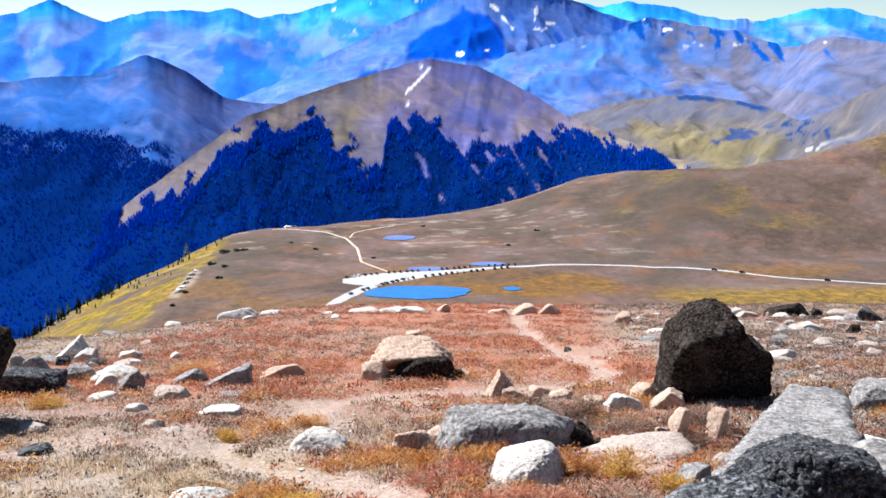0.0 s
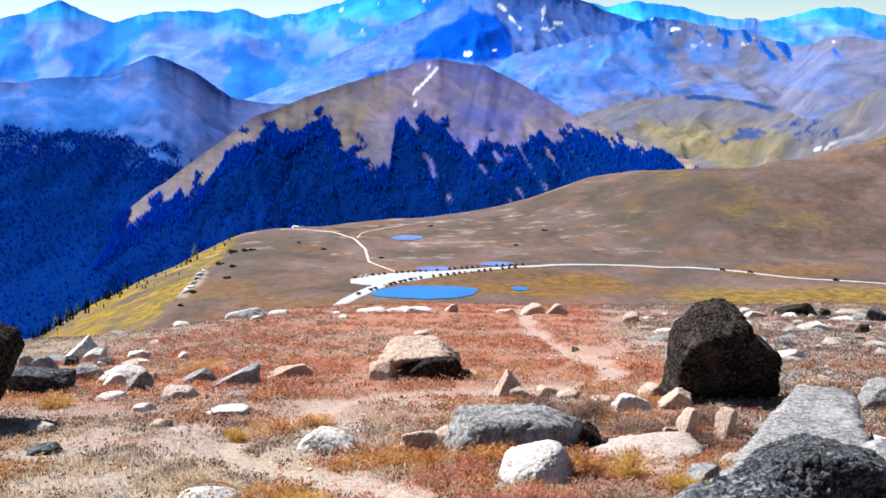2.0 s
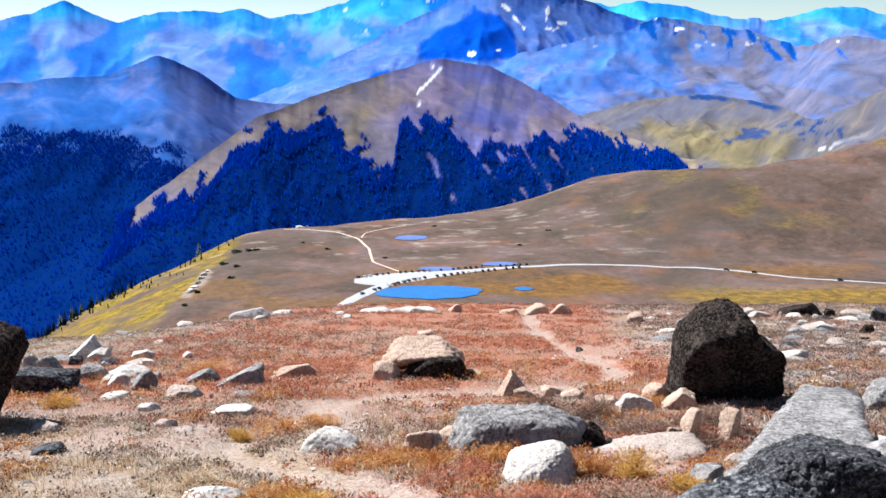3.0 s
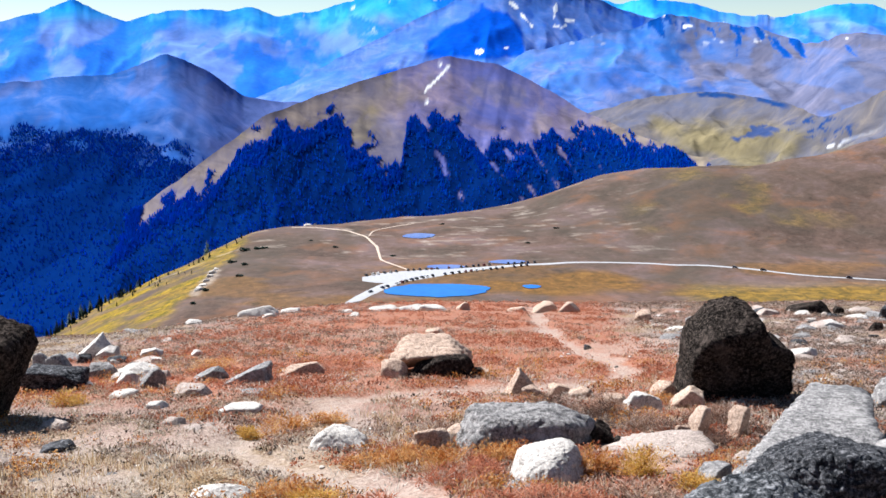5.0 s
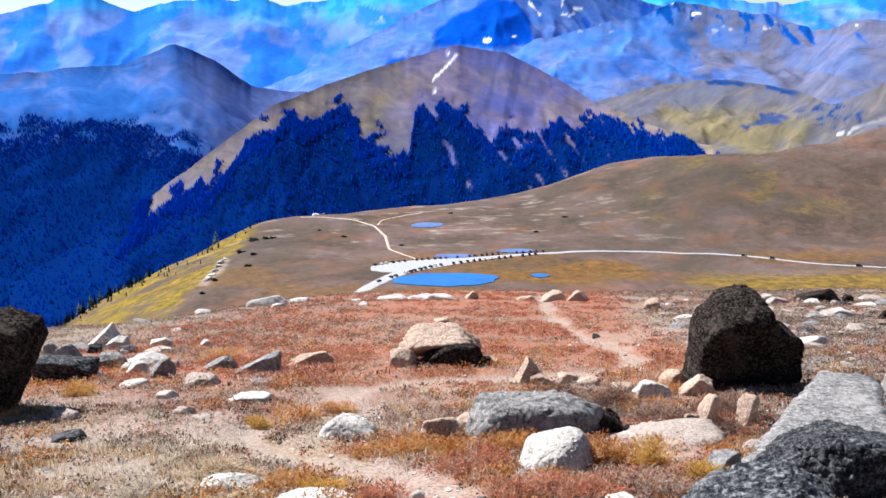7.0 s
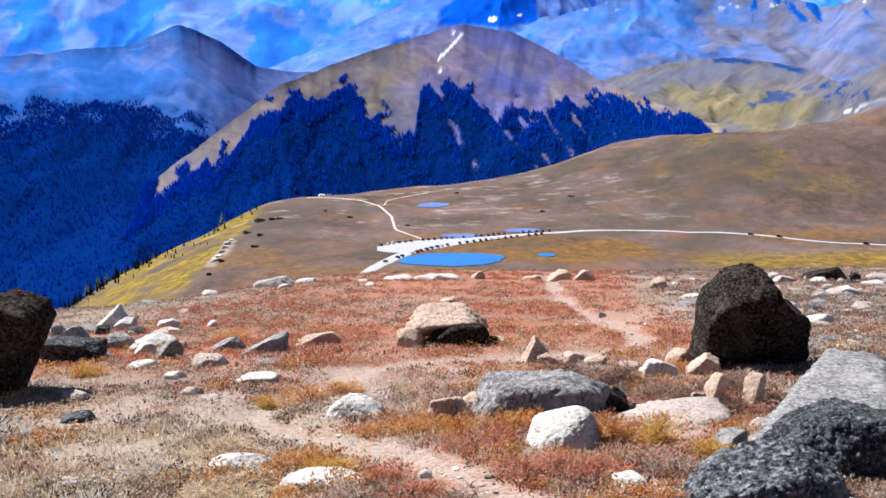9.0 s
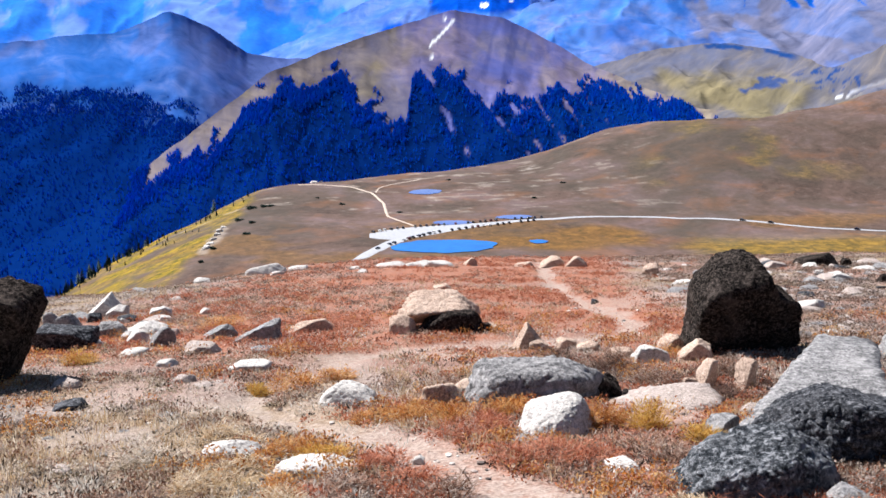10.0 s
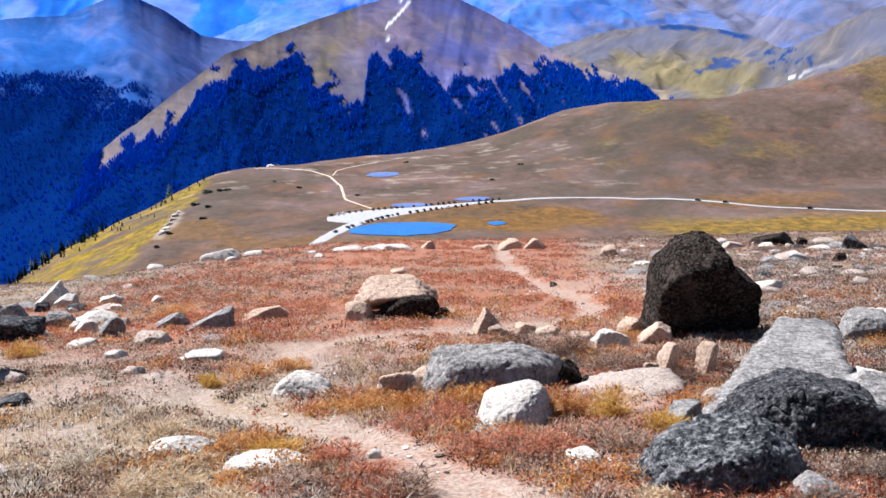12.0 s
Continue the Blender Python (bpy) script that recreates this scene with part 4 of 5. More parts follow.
def tufts(name, places, blades, tall, lean, width, mat, label, category):
    """Many small plants as one mesh: each blade a bent, tapering strip."""
    x, y, rnd = places
    n = len(x)
    z = land(x, y)
    size = tall * rnd.uniform(0.55, 1.3, n) * (1 + 0.02 * y)
    base_r = lean * size
    az = rnd.uniform(0, 6.283, (n, blades))
    out = rnd.rand(n, blades) ** 0.6
    bx, by = x[:, None] + np.cos(az) * out * base_r[:, None] * 0.7, y[:, None] + np.sin(az) * out * base_r[:, None] * 0.7
    h = size[:, None] * rnd.uniform(0.45, 1.0, (n, blades)) * (1.1 - 0.5 * out)
    tx, ty = bx + np.cos(az) * out * base_r[:, None] * 0.6, by + np.sin(az) * out * base_r[:, None] * 0.6
    face = rnd.uniform(0, 6.283, (n, blades))
    w = width * rnd.uniform(0.6, 1.4, (n, blades)) * (1 + 0.03 * y)[:, None]
    wx, wy = np.cos(face) * w, np.sin(face) * w
    zb = np.repeat((z - 0.015)[:, None], blades, 1)
    mx, my, mz = bx * 0.55 + tx * 0.45, by * 0.55 + ty * 0.45, zb + h * 0.6
    v = np.stack([np.stack(p, -1) for p in ((bx, by, zb), (mx + wx, my + wy, mz), (tx, ty, zb + h), (mx - wx, my - wy, mz))], 2)
    f = np.arange(n * blades * 4).reshape(-1, 4)
    tagged(new(name, mesh_from(name, v.reshape(-1, 3), f, mat, True)), label, category, kind="stuff")


def clumps(name, places, leaves, wide, tall, leaf, mat, label, category):
    """Low bushy plants as one mesh: small leaves filling a dome."""
    x, y, rnd = places
    n = len(x)
    z = land(x, y)
    girth = (wide * rnd.uniform(0.6, 1.35, n) * (1 + 0.02 * y))[:, None]
    high = (tall * rnd.uniform(0.5, 1.3, n) * (1 + 0.015 * y))[:, None]
    az, out = rnd.uniform(0, 6.283, (n, leaves)), rnd.rand(n, leaves) ** 0.5
    lift = high * np.sqrt(1 - 0.85 * out * out) * (0.15 + 0.85 * rnd.rand(n, leaves) ** 0.6)
    mid = np.stack([x[:, None] + np.cos(az) * out * girth, y[:, None] + np.sin(az) * out * girth, z[:, None] + lift - 0.008], -1)
    along = rnd.normal(size=(n, leaves, 3)) + np.array((0, 0, 0.9))
    along /= np.linalg.norm(along, axis=-1, keepdims=True)
    side = np.cross(along, rnd.normal(size=(n, leaves, 3)))
    side /= np.linalg.norm(side, axis=-1, keepdims=True) + 1e-6
    size = (leaf * (1 + 0.025 * y))[:, None, None] * rnd.uniform(0.55, 1.5, (n, leaves, 1))
    v = np.stack([mid - along * size, mid + side * size * 0.42, mid + along * size, mid - side * size * 0.42], 2)
    f = np.arange(n * leaves * 4).reshape(-1, 4)
    tagged(new(name, mesh_from(name, v.reshape(-1, 3), f, mat, True)), label, category, kind="stuff")


def leaf_material(name, *colours):
    """Thin leaves and blades that let some light through."""
    m = Nodes(name)
    rnd = m.tree.nodes.new("ShaderNodeNewGeometry").outputs["Random Per Island"]
    stops = [((i + 0.5) / len(colours), c) for i, c in enumerate(colours)]
    col = m.mix(0.3, m.ramp(rnd, stops), m.ramp(m.noise(4.5, 5), [(0.38, colours[0]), (0.5, colours[1]), (0.62, colours[-1])]))
    col = m.mix(1.0, col, (0.84, 0.84, 0.84), "MULTIPLY")
    mat = m.done(col, 0.8, gloss=0.15)
    glow = m.add("ShaderNodeBsdfTranslucent", Color=col)
    both = m.add("ShaderNodeMixShader", Fac=0.42)
    m.tree.links.new(m.out.outputs[0], both.inputs[1])
    m.tree.links.new(glow.outputs[0], both.inputs[2])
    m.tree.links.new(both.outputs[0], m.tree.nodes["Material Output"].inputs["Surface"])
    return mat


HEATH_RED = leaf_material("red_heath_leaves", (0.19, 0.045, 0.028), (0.44, 0.125, 0.06), (0.62, 0.235, 0.125), (0.70, 0.38, 0.26))
HEATH_BROWN = leaf_material("brown_heath_leaves", (0.06, 0.028, 0.02), (0.28, 0.135, 0.085), (0.48, 0.30, 0.21), (0.66, 0.56, 0.48))
HEATH_DARK = leaf_material("dark_brown_heath_leaves", (0.045, 0.028, 0.022), (0.15, 0.10, 0.075), (0.30, 0.22, 0.18), (0.46, 0.39, 0.34))
STRAW = leaf_material("dry_straw", (0.28, 0.16, 0.08), (0.58, 0.40, 0.21), (0.74, 0.57, 0.37), (0.84, 0.74, 0.62))
OLIVE = leaf_material("faded_olive_leaves", (0.12, 0.09, 0.06), (0.40, 0.31, 0.20), (0.64, 0.53, 0.40), (0.82, 0.74, 0.66))
ORANGE = leaf_material("orange_autumn_leaves", (0.24, 0.065, 0.018), (0.55, 0.19, 0.04), (0.72, 0.36, 0.09), (0.74, 0.52, 0.26))
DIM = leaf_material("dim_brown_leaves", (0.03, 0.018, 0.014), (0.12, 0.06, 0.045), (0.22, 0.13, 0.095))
YELLOW = leaf_material("yellow_autumn_leaves", (0.34, 0.15, 0.025), (0.60, 0.33, 0.06), (0.72, 0.50, 0.16))


def patchy(x, y, size, k, low=-0.25, high=0.35):
    return smooth(low, high, fbm(x, y, size, 4, k))


clumps("heath_red", scatter(9000, 1, 4.2, 36, lambda x, y: (1 - cover_at(x, y)[0]) * cover_at(x, y)[1] * (0.08 + 0.92 * patchy(x, y, 0.8, 1, -0.1, 0.3))), 32, 0.085, 0.060, 0.0105, HEATH_RED, "low red autumn heath covering the slope", "heath")
clumps("heath_brown", scatter(8500, 2, 4.2, 36, lambda x, y: (1 - cover_at(x, y)[0]) * (0.06 + 0.94 * patchy(x, y, 0.9, 3, -0.1, 0.35)) * (0.55 - 0.3 * cover_at(x, y)[1]  * smooth(4.5, 2.0, x - 0.05 * y))), 32, 0.085, 0.055, 0.0105, HEATH_BROWN, "low brown withered heath on the slope", "heath")
clumps("heath_dark", scatter(5600, 31, 5.0, 36, lambda x, y: (smooth(1.6, 3.0, x - 0.07 * y) + 0.7 * smooth(-0.5, -2.8, x) * smooth(12.5, 15, y) + 0.7 * smooth(10, 8, y) * patchy(x, y, 0.45, 10, 0.1, 0.45) * (1 - cover_at(x, y)[0])) * (0.3 + 0.7 * patchy(x, y, 0.9, 6))), 26, 0.10, 0.05, 0.0105, HEATH_DARK, "low dark brown heath on the slope", "heath")
clumps("heath_dim", scatter(3800, 33, 6.0, 34, lambda x, y: smooth(1.9, 3.0, x - 0.09 * y) * (0.4 + 0.6 * patchy(x, y, 0.7, 8))), 26, 0.13, 0.05, 0.0115, HEATH_DARK, "low dark heath between pale stones", "heath")
tufts("grass_dry", scatter(4200, 3, 4.2, 22, lambda x, y: (1 - 0.9 * cover_at(x, y)[0]) * patchy(x, y, 1.2, 5, 0.0, 0.45) * (0.9 - 0.6 * cover_at(x, y)[1]) * smooth(3.5, 1.5, x - 0.1 * y)), 18, 0.10, 0.7, 0.0024, STRAW, "dry straw-coloured grass tufts", "grass")
clumps("herbs_olive", scatter(4500, 4, 4.2, 24, lambda x, y: (1 - cover_at(x, y)[0]) * patchy(x, y, 1.0, 7) * (0.25 + 0.75 * smooth(0.5, -2.0, x))), 24, 0.08, 0.05, 0.0095, OLIVE, "faded olive herbs between the grass", "herbs")
clumps("heath_orange", scatter(1700, 8, 4.5, 16, lambda x, y: (1 - cover_at(x, y)[0]) * patchy(x, y, 0.6, 9, 0.2, 0.45)), 34, 0.085, 0.11, 0.010, ORANGE, "patches of orange autumn heath", "heath")


TWIG = leaf_material("dark_bare_twigs", (0.010, 0.007, 0.006), (0.030, 0.020, 0.016), (0.06, 0.042, 0.035))
BLEACHED = leaf_material("bleached_dead_stems", (0.46, 0.38, 0.30), (0.72, 0.66, 0.58), (0.84, 0.80, 0.74))
tufts("dark_twigs", scatter(1300, 21, 4.2, 13, lambda x, y: (1 - cover_at(x, y)[0]) * patchy(x, y, 0.5, 2, -0.1, 0.4)), 14, 0.05, 1.5, 0.0045, TWIG, "dark bare twigs low in the heath", "twigs")
tufts("bleached_stems", scatter(1900, 22, 4.2, 13, lambda x, y: (1 - 0.7 * cover_at(x, y)[0]) * patchy(x, y, 0.7, 4, 0.0, 0.5)), 9, 0.075, 1.5, 0.0034, BLEACHED, "bleached dead stems in the turf", "stems")


def shrub(x, y, w, h, mat, seed, label, name="shrub", kin="autumn shrubs on the slope", leaf=1.0):
    """A bushy autumn tuft: woody stems and a crown of leaf blades."""
    rnd = np.random.RandomState(seed)
    root = tagged(new(name), label, "shrub", kin)
    root.location = (x, y, height(x, y))
    hubs = np.stack([w * rnd.uniform(-0.36, 0.36, 7), w * rnd.uniform(-0.36, 0.36, 7), rnd.uniform(0.45, 1.1, 7)], -1)
    for piece, n, wide, m, reach in (("stem_mass", 60, 0.0016, HEATH_BROWN, 0.9), ("foliage", 1500, 0.0033, mat, 0.30)):
        az, out = rnd.uniform(0, 6.283, n), rnd.rand(n) ** 0.5
        low = 0.0 if piece == "stem_mass" else rnd.uniform(0.0, 0.75, n) * (1 - 0.5 * out)
        own = rnd.randint(0, 7, n)
        foot = np.stack([np.cos(az) * out * w * 0.24 + hubs[own, 0], np.sin(az) * out * w * 0.24 + hubs[own, 1], h * hubs[own, 2] * low * np.ones(n) - 0.01], -1)
        lift = h * hubs[own, 2] * rnd.uniform(0.35, 0.85, n) * (1 - 0.35 * out) * reach
        stray = w * 0.16 * rnd.uniform(-1, 1, (2, n))
        tip = foot + np.stack([np.cos(az) * out * w * 0.06 + stray[0], np.sin(az) * out * w * 0.06 + stray[1], lift], -1)
        f = rnd.uniform(0, 6.283, n)
        side = np.stack([np.cos(f), np.sin(f), 0 * f], -1) * wide * leaf * rnd.uniform(0.6, 1.5, n)[:, None]
        mid = foot * 0.5 + tip * 0.5
        v = np.stack([foot, mid + side, tip, mid - side], 1)
        fc = np.arange(n * 4).reshape(-1, 4)
        ob = tagged(new(piece, mesh_from(piece, v.reshape(-1, 3), fc, m, True)), kind="stuff")
        ob.parent = root
    return root


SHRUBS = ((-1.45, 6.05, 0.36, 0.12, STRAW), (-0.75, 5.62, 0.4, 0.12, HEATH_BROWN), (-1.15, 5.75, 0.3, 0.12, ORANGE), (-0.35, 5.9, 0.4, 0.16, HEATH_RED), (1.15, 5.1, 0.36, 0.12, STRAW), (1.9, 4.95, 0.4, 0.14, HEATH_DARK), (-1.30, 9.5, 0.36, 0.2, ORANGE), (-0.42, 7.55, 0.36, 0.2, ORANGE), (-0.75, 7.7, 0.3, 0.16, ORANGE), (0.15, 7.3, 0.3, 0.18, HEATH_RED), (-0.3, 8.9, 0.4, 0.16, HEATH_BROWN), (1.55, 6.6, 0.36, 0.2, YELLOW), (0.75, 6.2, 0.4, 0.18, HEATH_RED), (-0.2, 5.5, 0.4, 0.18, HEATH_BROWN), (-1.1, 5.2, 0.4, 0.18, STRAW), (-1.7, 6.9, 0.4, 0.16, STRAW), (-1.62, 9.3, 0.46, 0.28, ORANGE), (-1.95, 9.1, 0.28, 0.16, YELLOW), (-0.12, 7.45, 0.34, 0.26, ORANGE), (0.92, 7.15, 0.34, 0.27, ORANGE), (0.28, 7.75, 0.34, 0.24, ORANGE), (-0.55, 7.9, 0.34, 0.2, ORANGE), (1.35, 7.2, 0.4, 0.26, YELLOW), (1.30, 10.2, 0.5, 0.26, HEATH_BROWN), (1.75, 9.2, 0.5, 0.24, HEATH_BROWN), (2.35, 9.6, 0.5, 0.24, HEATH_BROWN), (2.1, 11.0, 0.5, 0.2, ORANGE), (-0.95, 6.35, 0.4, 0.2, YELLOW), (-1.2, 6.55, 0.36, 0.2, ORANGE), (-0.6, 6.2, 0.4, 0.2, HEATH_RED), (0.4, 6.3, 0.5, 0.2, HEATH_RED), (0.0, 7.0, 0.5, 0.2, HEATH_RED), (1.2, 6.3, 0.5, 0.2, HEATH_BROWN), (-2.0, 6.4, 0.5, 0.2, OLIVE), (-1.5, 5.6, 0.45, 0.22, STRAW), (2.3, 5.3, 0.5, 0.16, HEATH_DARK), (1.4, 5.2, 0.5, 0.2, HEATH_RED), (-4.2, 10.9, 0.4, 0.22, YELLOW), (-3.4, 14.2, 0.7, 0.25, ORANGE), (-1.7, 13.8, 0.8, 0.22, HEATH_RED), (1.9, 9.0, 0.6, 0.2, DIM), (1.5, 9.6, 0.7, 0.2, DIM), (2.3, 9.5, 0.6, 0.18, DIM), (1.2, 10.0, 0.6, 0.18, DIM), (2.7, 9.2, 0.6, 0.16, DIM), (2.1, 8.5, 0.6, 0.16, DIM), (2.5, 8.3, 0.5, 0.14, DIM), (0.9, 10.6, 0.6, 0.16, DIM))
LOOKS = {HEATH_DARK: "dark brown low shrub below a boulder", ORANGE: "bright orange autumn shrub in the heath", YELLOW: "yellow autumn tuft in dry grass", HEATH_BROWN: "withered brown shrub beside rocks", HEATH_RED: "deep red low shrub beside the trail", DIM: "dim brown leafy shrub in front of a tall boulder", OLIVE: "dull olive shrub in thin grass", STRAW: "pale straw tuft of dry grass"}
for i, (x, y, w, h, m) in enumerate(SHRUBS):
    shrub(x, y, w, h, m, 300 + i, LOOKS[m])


def build_stones():
    kinds = []
    for i in range(10):
        v, f = hewn([block_planes(1.0, 0.7, 0.26, 500 + i)], (0, 0, 0.08), 18, 0.12, 500 + i, 3, 0.6)
        me = mesh_from("stone", v, f, None)
        me.materials.append((DUSTY, GRANITE, PALE, DUSTY, GRANITE)[i % 5])
        kinds.append(me)
    rnd = random.Random(9)
    made = 0
    while made < 295:
        y = 5.0 * (28 / 5.0) ** rnd.random()
        x = y * math.tan(rnd.uniform(-0.45, 0.45))
        east = x > 0.13 * y + 1.2
        if not east and y > 13 and x > -0.28 * y:
            continue
        if not east and rnd.random() < (0.88 if x > -0.15 * y else 0.55) or y < 12 and rnd.random() < 0.6:
            continue
        if float(line_distance(np.array([x]), np.array([y]), TRAIL)[0]) < 0.5:
            continue
        ob = new("stone", kinds[rnd.randrange(10)])
        s = rnd.uniform(0.07, 0.2) * (1 + 0.04 * y) * (1.7 if rnd.random() < 0.2 else 1)
        ob.matrix_world = pose(x, y, height(x, y) - 0.01, rnd.uniform(-14, 14), rnd.uniform(-14, 14), rnd.uniform(0, 360)) @ Matrix.Diagonal((s, s, s * rnd.uniform(0.25, 0.6), 1))
        tagged(ob, "weathered granite stone lying in the turf", "stone", "loose stones on the slope")
        made += 1


build_stones()


def gravel(count, seed):
    """Grit and pebbles on the trail and in the gaps of the heath."""
    x, y, rnd = scatter(count, seed, 4.2, 17, lambda x, y: 0.10 - 0.08 * cover_at(x, y)[0] + 0.5 * patchy(x, y, 0.6, 8, 0.15, 0.5))
    way, faces = ball(1)
    n = len(x)
    size = 0.005 + 0.018 * rnd.rand(n) ** 4 * (1 + 0.05 * y) + 0.0004 * y
    k = 1 + 0.35 * (rnd.rand(n, len(way)) - 0.5)
    turn = rnd.uniform(0, 6.283, n)[:, None]
    px, py, pz = way[:, 0] * k, way[:, 1] * k * 0.75, way[:, 2] * k * 0.5
    v = np.stack([px * np.cos(turn) - py * np.sin(turn), px * np.sin(turn) + py * np.cos(turn), pz], -1) * size[:, None, None]
    v += np.stack([x, y, land(x, y) + size * 0.2], -1)[:, None]
    f = (np.arange(n)[:, None, None] * len(way) + faces[None]).reshape(-1, 3)
    tagged(new("gravel", mesh_from("gravel", v.reshape(-1, 3), f, GRIT, True)), "pale grit and pebbles on the trail and turf", "gravel", kind="stuff")


def grit_material():
    m = Nodes("mixed_granite_grit")
    rnd = m.tree.nodes.new("ShaderNodeNewGeometry").outputs["Random Per Island"]
    return m.done(m.ramp(rnd, [(0.1, (0.07, 0.055, 0.05)), (0.5, (0.32, 0.26, 0.23)), (0.8, (0.52, 0.46, 0.42)), (0.97, (0.76, 0.72, 0.68))]), 0.9)


GRIT = grit_material()
gravel(2400, 12)


# ---- parked cars ----
def paint_material(name, colour):
    m = Nodes(name)
    return m.done(m.ramp(m.noise(3.0, 3), [(0.3, tuple(0.85 * c for c in colour)), (0.7, colour)]), 0.3, gloss=0.5)


GLASS = plain_material("dark_car_glass", (0.01, 0.012, 0.015), (0.02, 0.022, 0.025), 2.0, 0.1, 0.0, 0.6)
STEEL = plain_material("brushed_wheel_metal", (0.35, 0.35, 0.36), (0.5, 0.5, 0.51), 20.0, 0.35, 0.9)
RUBBER = plain_material("black_rubber", (0.012, 0.012, 0.012), (0.025, 0.025, 0.025), 30.0, 0.8)


def prism(bm, outline, half):
    """A side outline drawn out across the car, pulled in at the top."""
    top = max(p[1] for p in outline)
    sides = []
    for sgn in (-1, 1):
        sides.append([bm.verts.new((x, sgn * half * (1 - 0.12 * max(0, z - 0.8) / max(0.1, top - 0.8)), z)) for x, z in outline])
    n = len(outline)
    for i in range(n):
        bm.faces.new((sides[0][i], sides[0][(i + 1) % n], sides[1][(i + 1) % n], sides[1][i]))
    bm.faces.new(sides[0][::-1])
    bm.faces.new(sides[1])
    bmesh.ops.recalc_face_normals(bm, faces=bm.faces)


def car(paint, label):
    root = tagged(new("car"), label, "car", "cars parked at the pass")
    bm = bmesh.new()
    prism(bm, [(-2.2, 0.35), (2.2, 0.35), (2.25, 0.75), (1.3, 0.95), (-1.9, 0.98), (-2.25, 0.8)], 0.9)
    part("body", bm, paint, root)
    bm = bmesh.new()
    prism(bm, [(-1.85, 0.96), (1.2, 0.94), (0.55, 1.45), (-1.45, 1.48)], 0.8)
    part("windows", bm, GLASS, root, "dark tinted windows")
    bm = bmesh.new()
    prism(bm, [(-1.45, 1.47), (0.55, 1.44), (0.5, 1.54), (-1.4, 1.58)], 0.72)
    part("roof", bm, paint, root)
    for x in (-1.4, 1.4):
        for y in (-0.82, 0.82):
            bm = bmesh.new()
            bmesh.ops.create_cone(bm, cap_ends=True, segments=12, radius1=0.34, radius2=0.34, depth=0.22, matrix=pose(x, y, 0.34, 90))
            wheel = part("wheel", bm, RUBBER, root)
            bm = bmesh.new()
            bmesh.ops.create_cone(bm, cap_ends=True, segments=8, radius1=0.2, radius2=0.17, depth=0.06, matrix=pose(x, y * 1.14, 0.34, 90 if y < 0 else -90))
            part("rim", bm, STEEL, wheel, "pale metal rim")
    return root


def park():
    kinds = [(paint_material("black_car_paint", (0.012, 0.012, 0.014)), "black parked car on pale gravel"), (paint_material("dark_blue_car_paint", (0.015, 0.02, 0.05)), "dark blue parked car on pale gravel"),
             (paint_material("white_car_paint", (0.75, 0.75, 0.76)), "white parked car on pale gravel"), (paint_material("dark_red_car_paint", (0.12, 0.015, 0.015)), "dark red parked car on pale gravel"), (paint_material("grey_car_paint", (0.12, 0.12, 0.13)), "grey parked car on pale gravel")]
    masters = [car(*k) for k in kinds]
    used = set()
    rnd = random.Random(4)
    spots = []
    south = [(-60, 782), (-44, 804), (-27, 822), (8, 842), (54, 861)]
    north = [(-76, 824), (-60, 836), (-40, 845), (-8, 853), (30, 868), (62, 874)]
    for line, step in ((south, 5.4), (north, 5.2)):
        carry = 0.0
        for (ax, ay), (bx, by) in zip(line[:-1], line[1:]):
            ln = math.hypot(bx - ax, by - ay)
            d = carry
            while d < ln:
                if rnd.random() < 0.9:
                    spots.append((ax + (bx - ax) * d / ln, ay + (by - ay) * d / ln, math.degrees(math.atan2(by - ay, bx - ax)) + 78 + rnd.uniform(-6, 6)))
                d += step * rnd.uniform(0.85, 1.25)
            carry = d - ln
    spots += [(221, 852, -28), (241, 842, -28), (300, 815, -20), (-68, 769, 60)]
    for x, y, turn in spots:
        k = rnd.choice((0, 0, 0, 0, 1, 1, 2, 3, 4))
        m = pose(x, y, height(x, y) + 0.27, 0, 0, turn)
        if k in used:
            copy_thing(masters[k], m)
        else:
            masters[k].matrix_world = m
            used.add(k)
    for k in range(5):
        if k not in used:
            masters[k].matrix_world = pose(-50 + 3 * k, 838, height(-50 + 3 * k, 838) + 0.3)


park()


# ---- spruces on the western flank ----
SPRUCE = leaf_material("dark_spruce_needles", (0.006, 0.020, 0.018), (0.012, 0.035, 0.03), (0.02, 0.05, 0.035))
BARK = plain_material("grey_brown_bark", (0.06, 0.045, 0.035), (0.12, 0.09, 0.07), 6.0, 0.95)


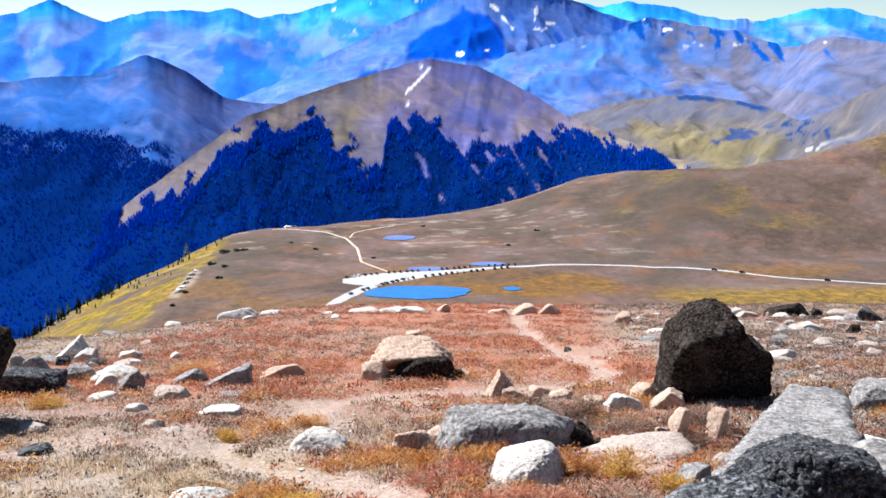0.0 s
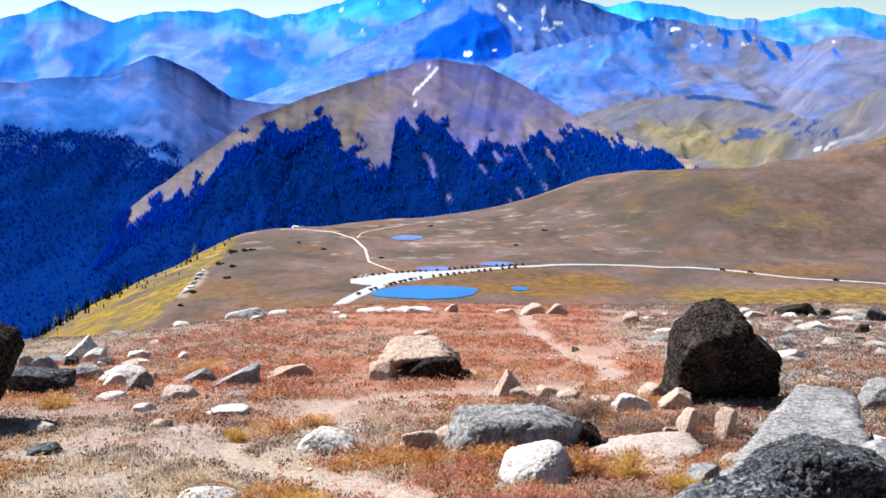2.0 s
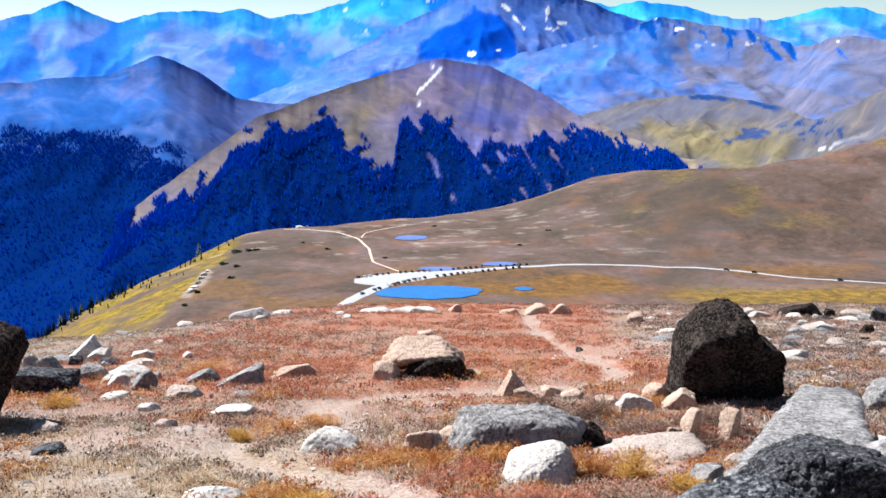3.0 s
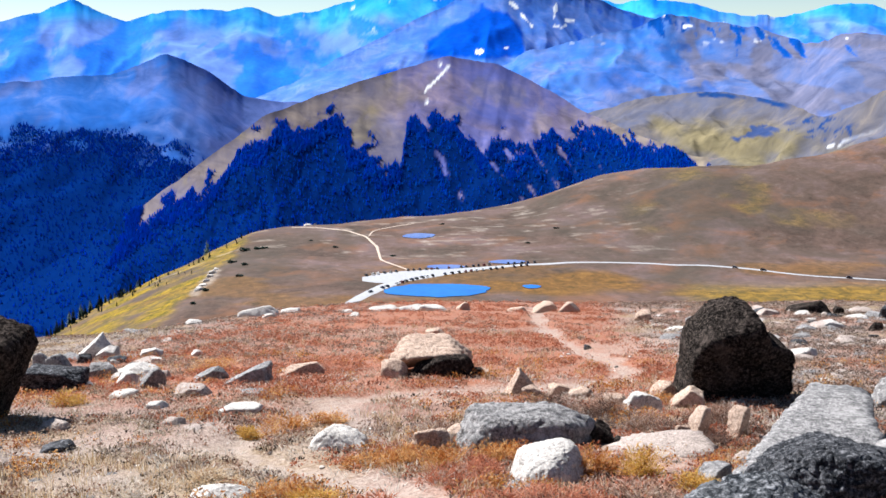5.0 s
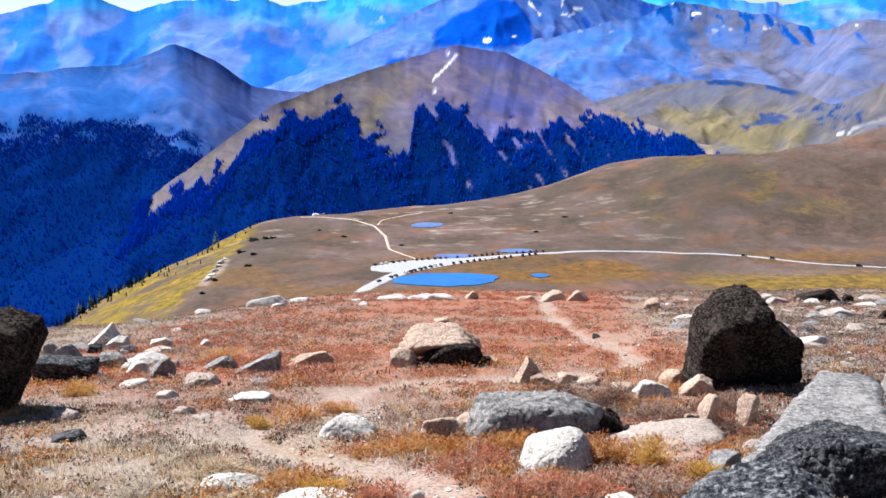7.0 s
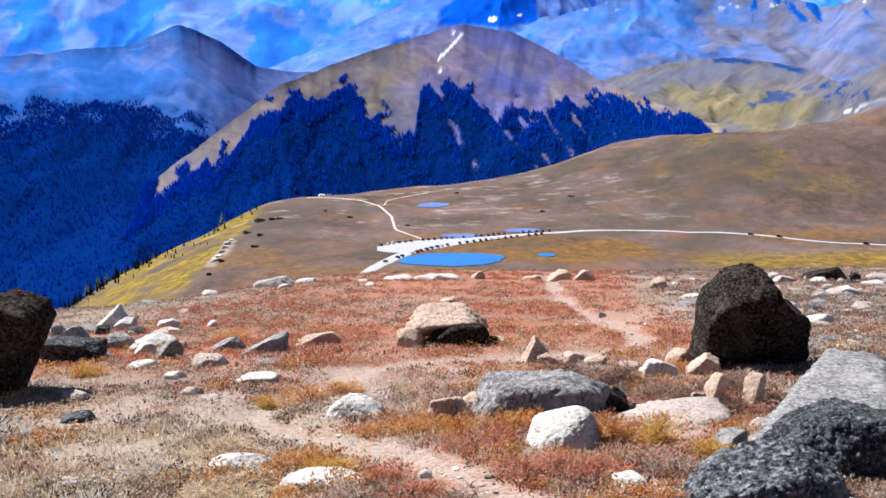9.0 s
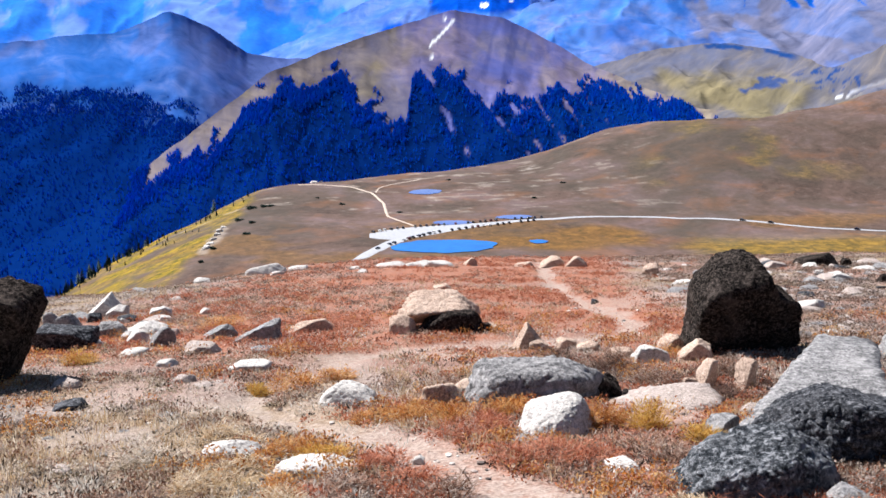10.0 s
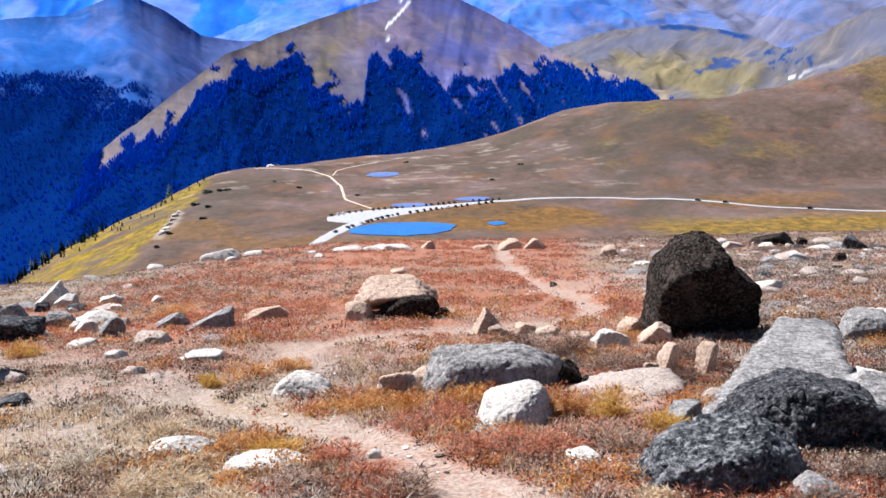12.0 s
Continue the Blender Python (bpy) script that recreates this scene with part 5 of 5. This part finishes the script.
def spruce(tall, seed, label, needles=None, n=260, droop=0.28, girth=0.17):
    rnd = np.random.RandomState(seed)
    root = tagged(new("spruce_tree"), label, "tree", "spruces on the western flank")
    bm = bmesh.new()
    bmesh.ops.create_cone(bm, cap_ends=True, segments=7, radius1=tall * 0.022, radius2=tall * 0.004, depth=tall, matrix=pose(0, 0, tall / 2))
    part("trunk", bm, BARK, root)
    u = rnd.rand(n) ** 0.75
    az = rnd.uniform(0, 6.283, n)
    reach = tall * girth * (1 - u) ** 0.8 * rnd.uniform(0.6, 1.25, n) + 0.1
    z0 = tall * (0.08 + 0.9 * u)
    foot = np.stack([0 * u, 0 * u, z0], -1)
    tip = np.stack([np.cos(az) * reach, np.sin(az) * reach, z0 - droop * reach], -1)
    side = np.stack([-np.sin(az), np.cos(az), 0 * az], -1) * (reach * 0.3)[:, None]
    mid = foot * 0.4 + tip * 0.6
    v = np.stack([foot, mid + side - (0, 0, 0.12), tip, mid - side - (0, 0, 0.12), mid + (0, 0, 0.15)], 1)
    base = np.arange(n)[:, None] * 5
    f = np.concatenate([base + np.array([[0, 1, 4]]), base + np.array([[1, 2, 4]]), base + np.array([[2, 3, 4]]), base + np.array([[3, 0, 4]])])
    crown = new("crown", mesh_from("crown", v.reshape(-1, 3), f, needles or SPRUCE, True))
    crown.parent = root
    return root


def plant_spruces():
    kinds = [spruce(7.0, 1, "slender dark spruce on yellow autumn turf"), spruce(5.0, 2, "small dark spruce on yellow autumn turf"), spruce(9.5, 3, "tall dark spruce at the edge of the flank")]
    rnd = random.Random(21)
    ex, ey = [p[0] for p in NORTH_EDGE], [p[1] for p in NORTH_EDGE]
    groves = [(rnd.uniform(-352, -302), rnd.uniform(-75, -2), 13) for _ in range(9)] + [(rnd.uniform(-318, -216), rnd.uniform(-150, -12), 16) for _ in range(9)]
    for i in range(130):
        k = 1 if i % 2 else (0 if i % 4 else 2)
        gx, gy, spread = groves[i % 9] if i < 78 else groves[9 + i % 9]
        x = min(gx + rnd.gauss(0, spread), -212)
        y = float(np.interp(x, ex, ey)) - abs(gy + rnd.gauss(0, spread * 1.3)) + 3
        m = pose(x, y, height(x, y) - 0.2, 0, 0, rnd.uniform(0, 360))
        s = rnd.uniform(0.55, 1.35) * (1.0 if i < 78 else 0.75)
        if i < 3:
            kinds[k].matrix_world = m
        else:
            ob = copy_thing(kinds[k], m)
            ob.scale = (s, s, s)


plant_spruces()

# ---- dark thickets and the pale outcrop on the saddle ----
for i, (x, y, w, h) in enumerate(((-195, 937, 16, 3.6), (-184, 941, 11, 2.4), (-178, 941, 9, 2.0), (-195, 884, 10, 2.6), (-181, 868, 9, 2.2), (-193, 780, 8, 2.6), (-193, 742, 7, 2.0), (-114, 941, 8, 1.8), (-176, 822, 9, 2.0), (-60, 905, 7, 1.2), (-20, 1050, 8, 1.4), (60, 960, 7, 1.4), (90, 1010, 8, 1.5), (-140, 965, 6, 1.0))):
    shrub(x, y, w * 0.6, h * 1.2, SPRUCE, 700 + i, "dark wind-pressed conifer thicket on brown turf", "thicket", "thickets on the pass", 40.0)
for i, (x, y, w, h) in enumerate(((-204, 850, 6, 2.6), (-203, 836, 5, 2.0), (-202, 818, 5, 1.8), (-201, 803, 6, 2.0), (-201, 792, 5, 1.6), (-199, 783, 7, 2.2), (-205, 866, 5, 1.6), (-156, 1062, 9, 2.0), (-150, 1066, 5, 1.4))):
    rock(x, y, w, h, PALE, 800 + i, "bleached white outcrop rock on the plateau edge", detail=4)
HOAR = leaf_material("pale_grey_green_leaves", (0.10, 0.17, 0.16), (0.18, 0.27, 0.24), (0.30, 0.38, 0.33))
for i, (x, y, tall) in enumerate(((-252, 1032, 17), (-335, 905, 13), (-330, 915, 11), (-322, 958, 11), (-316, 968, 9), (-343, 898, 16), (-338, 912, 15), (-326, 944, 13), (-309, 986, 12))):
    tree = spruce(tall, 40 + i, "pale grey-green tree at the rim of the flank", HOAR, 150, -0.5, 0.22)
    tree.name = "pale_tree"
    tree.matrix_world = pose(x, y, height(x, y) - 0.3)
for i, (x, y, tall) in enumerate(((-349, 884, 15), (-346, 890, 13), (-341, 903, 16), (-337, 915, 13), (-333, 924, 15), (-329, 938, 12), (-324, 952, 13), (-319, 966, 11), (-313, 978, 11), (-304, 992, 9))):
    tree = spruce(tall, 60 + i, "tall dark spruce below the rim of the flank", None, 200, 0.2, 0.24)
    tree.matrix_world = pose(x, y, height(x, y) - 0.3)
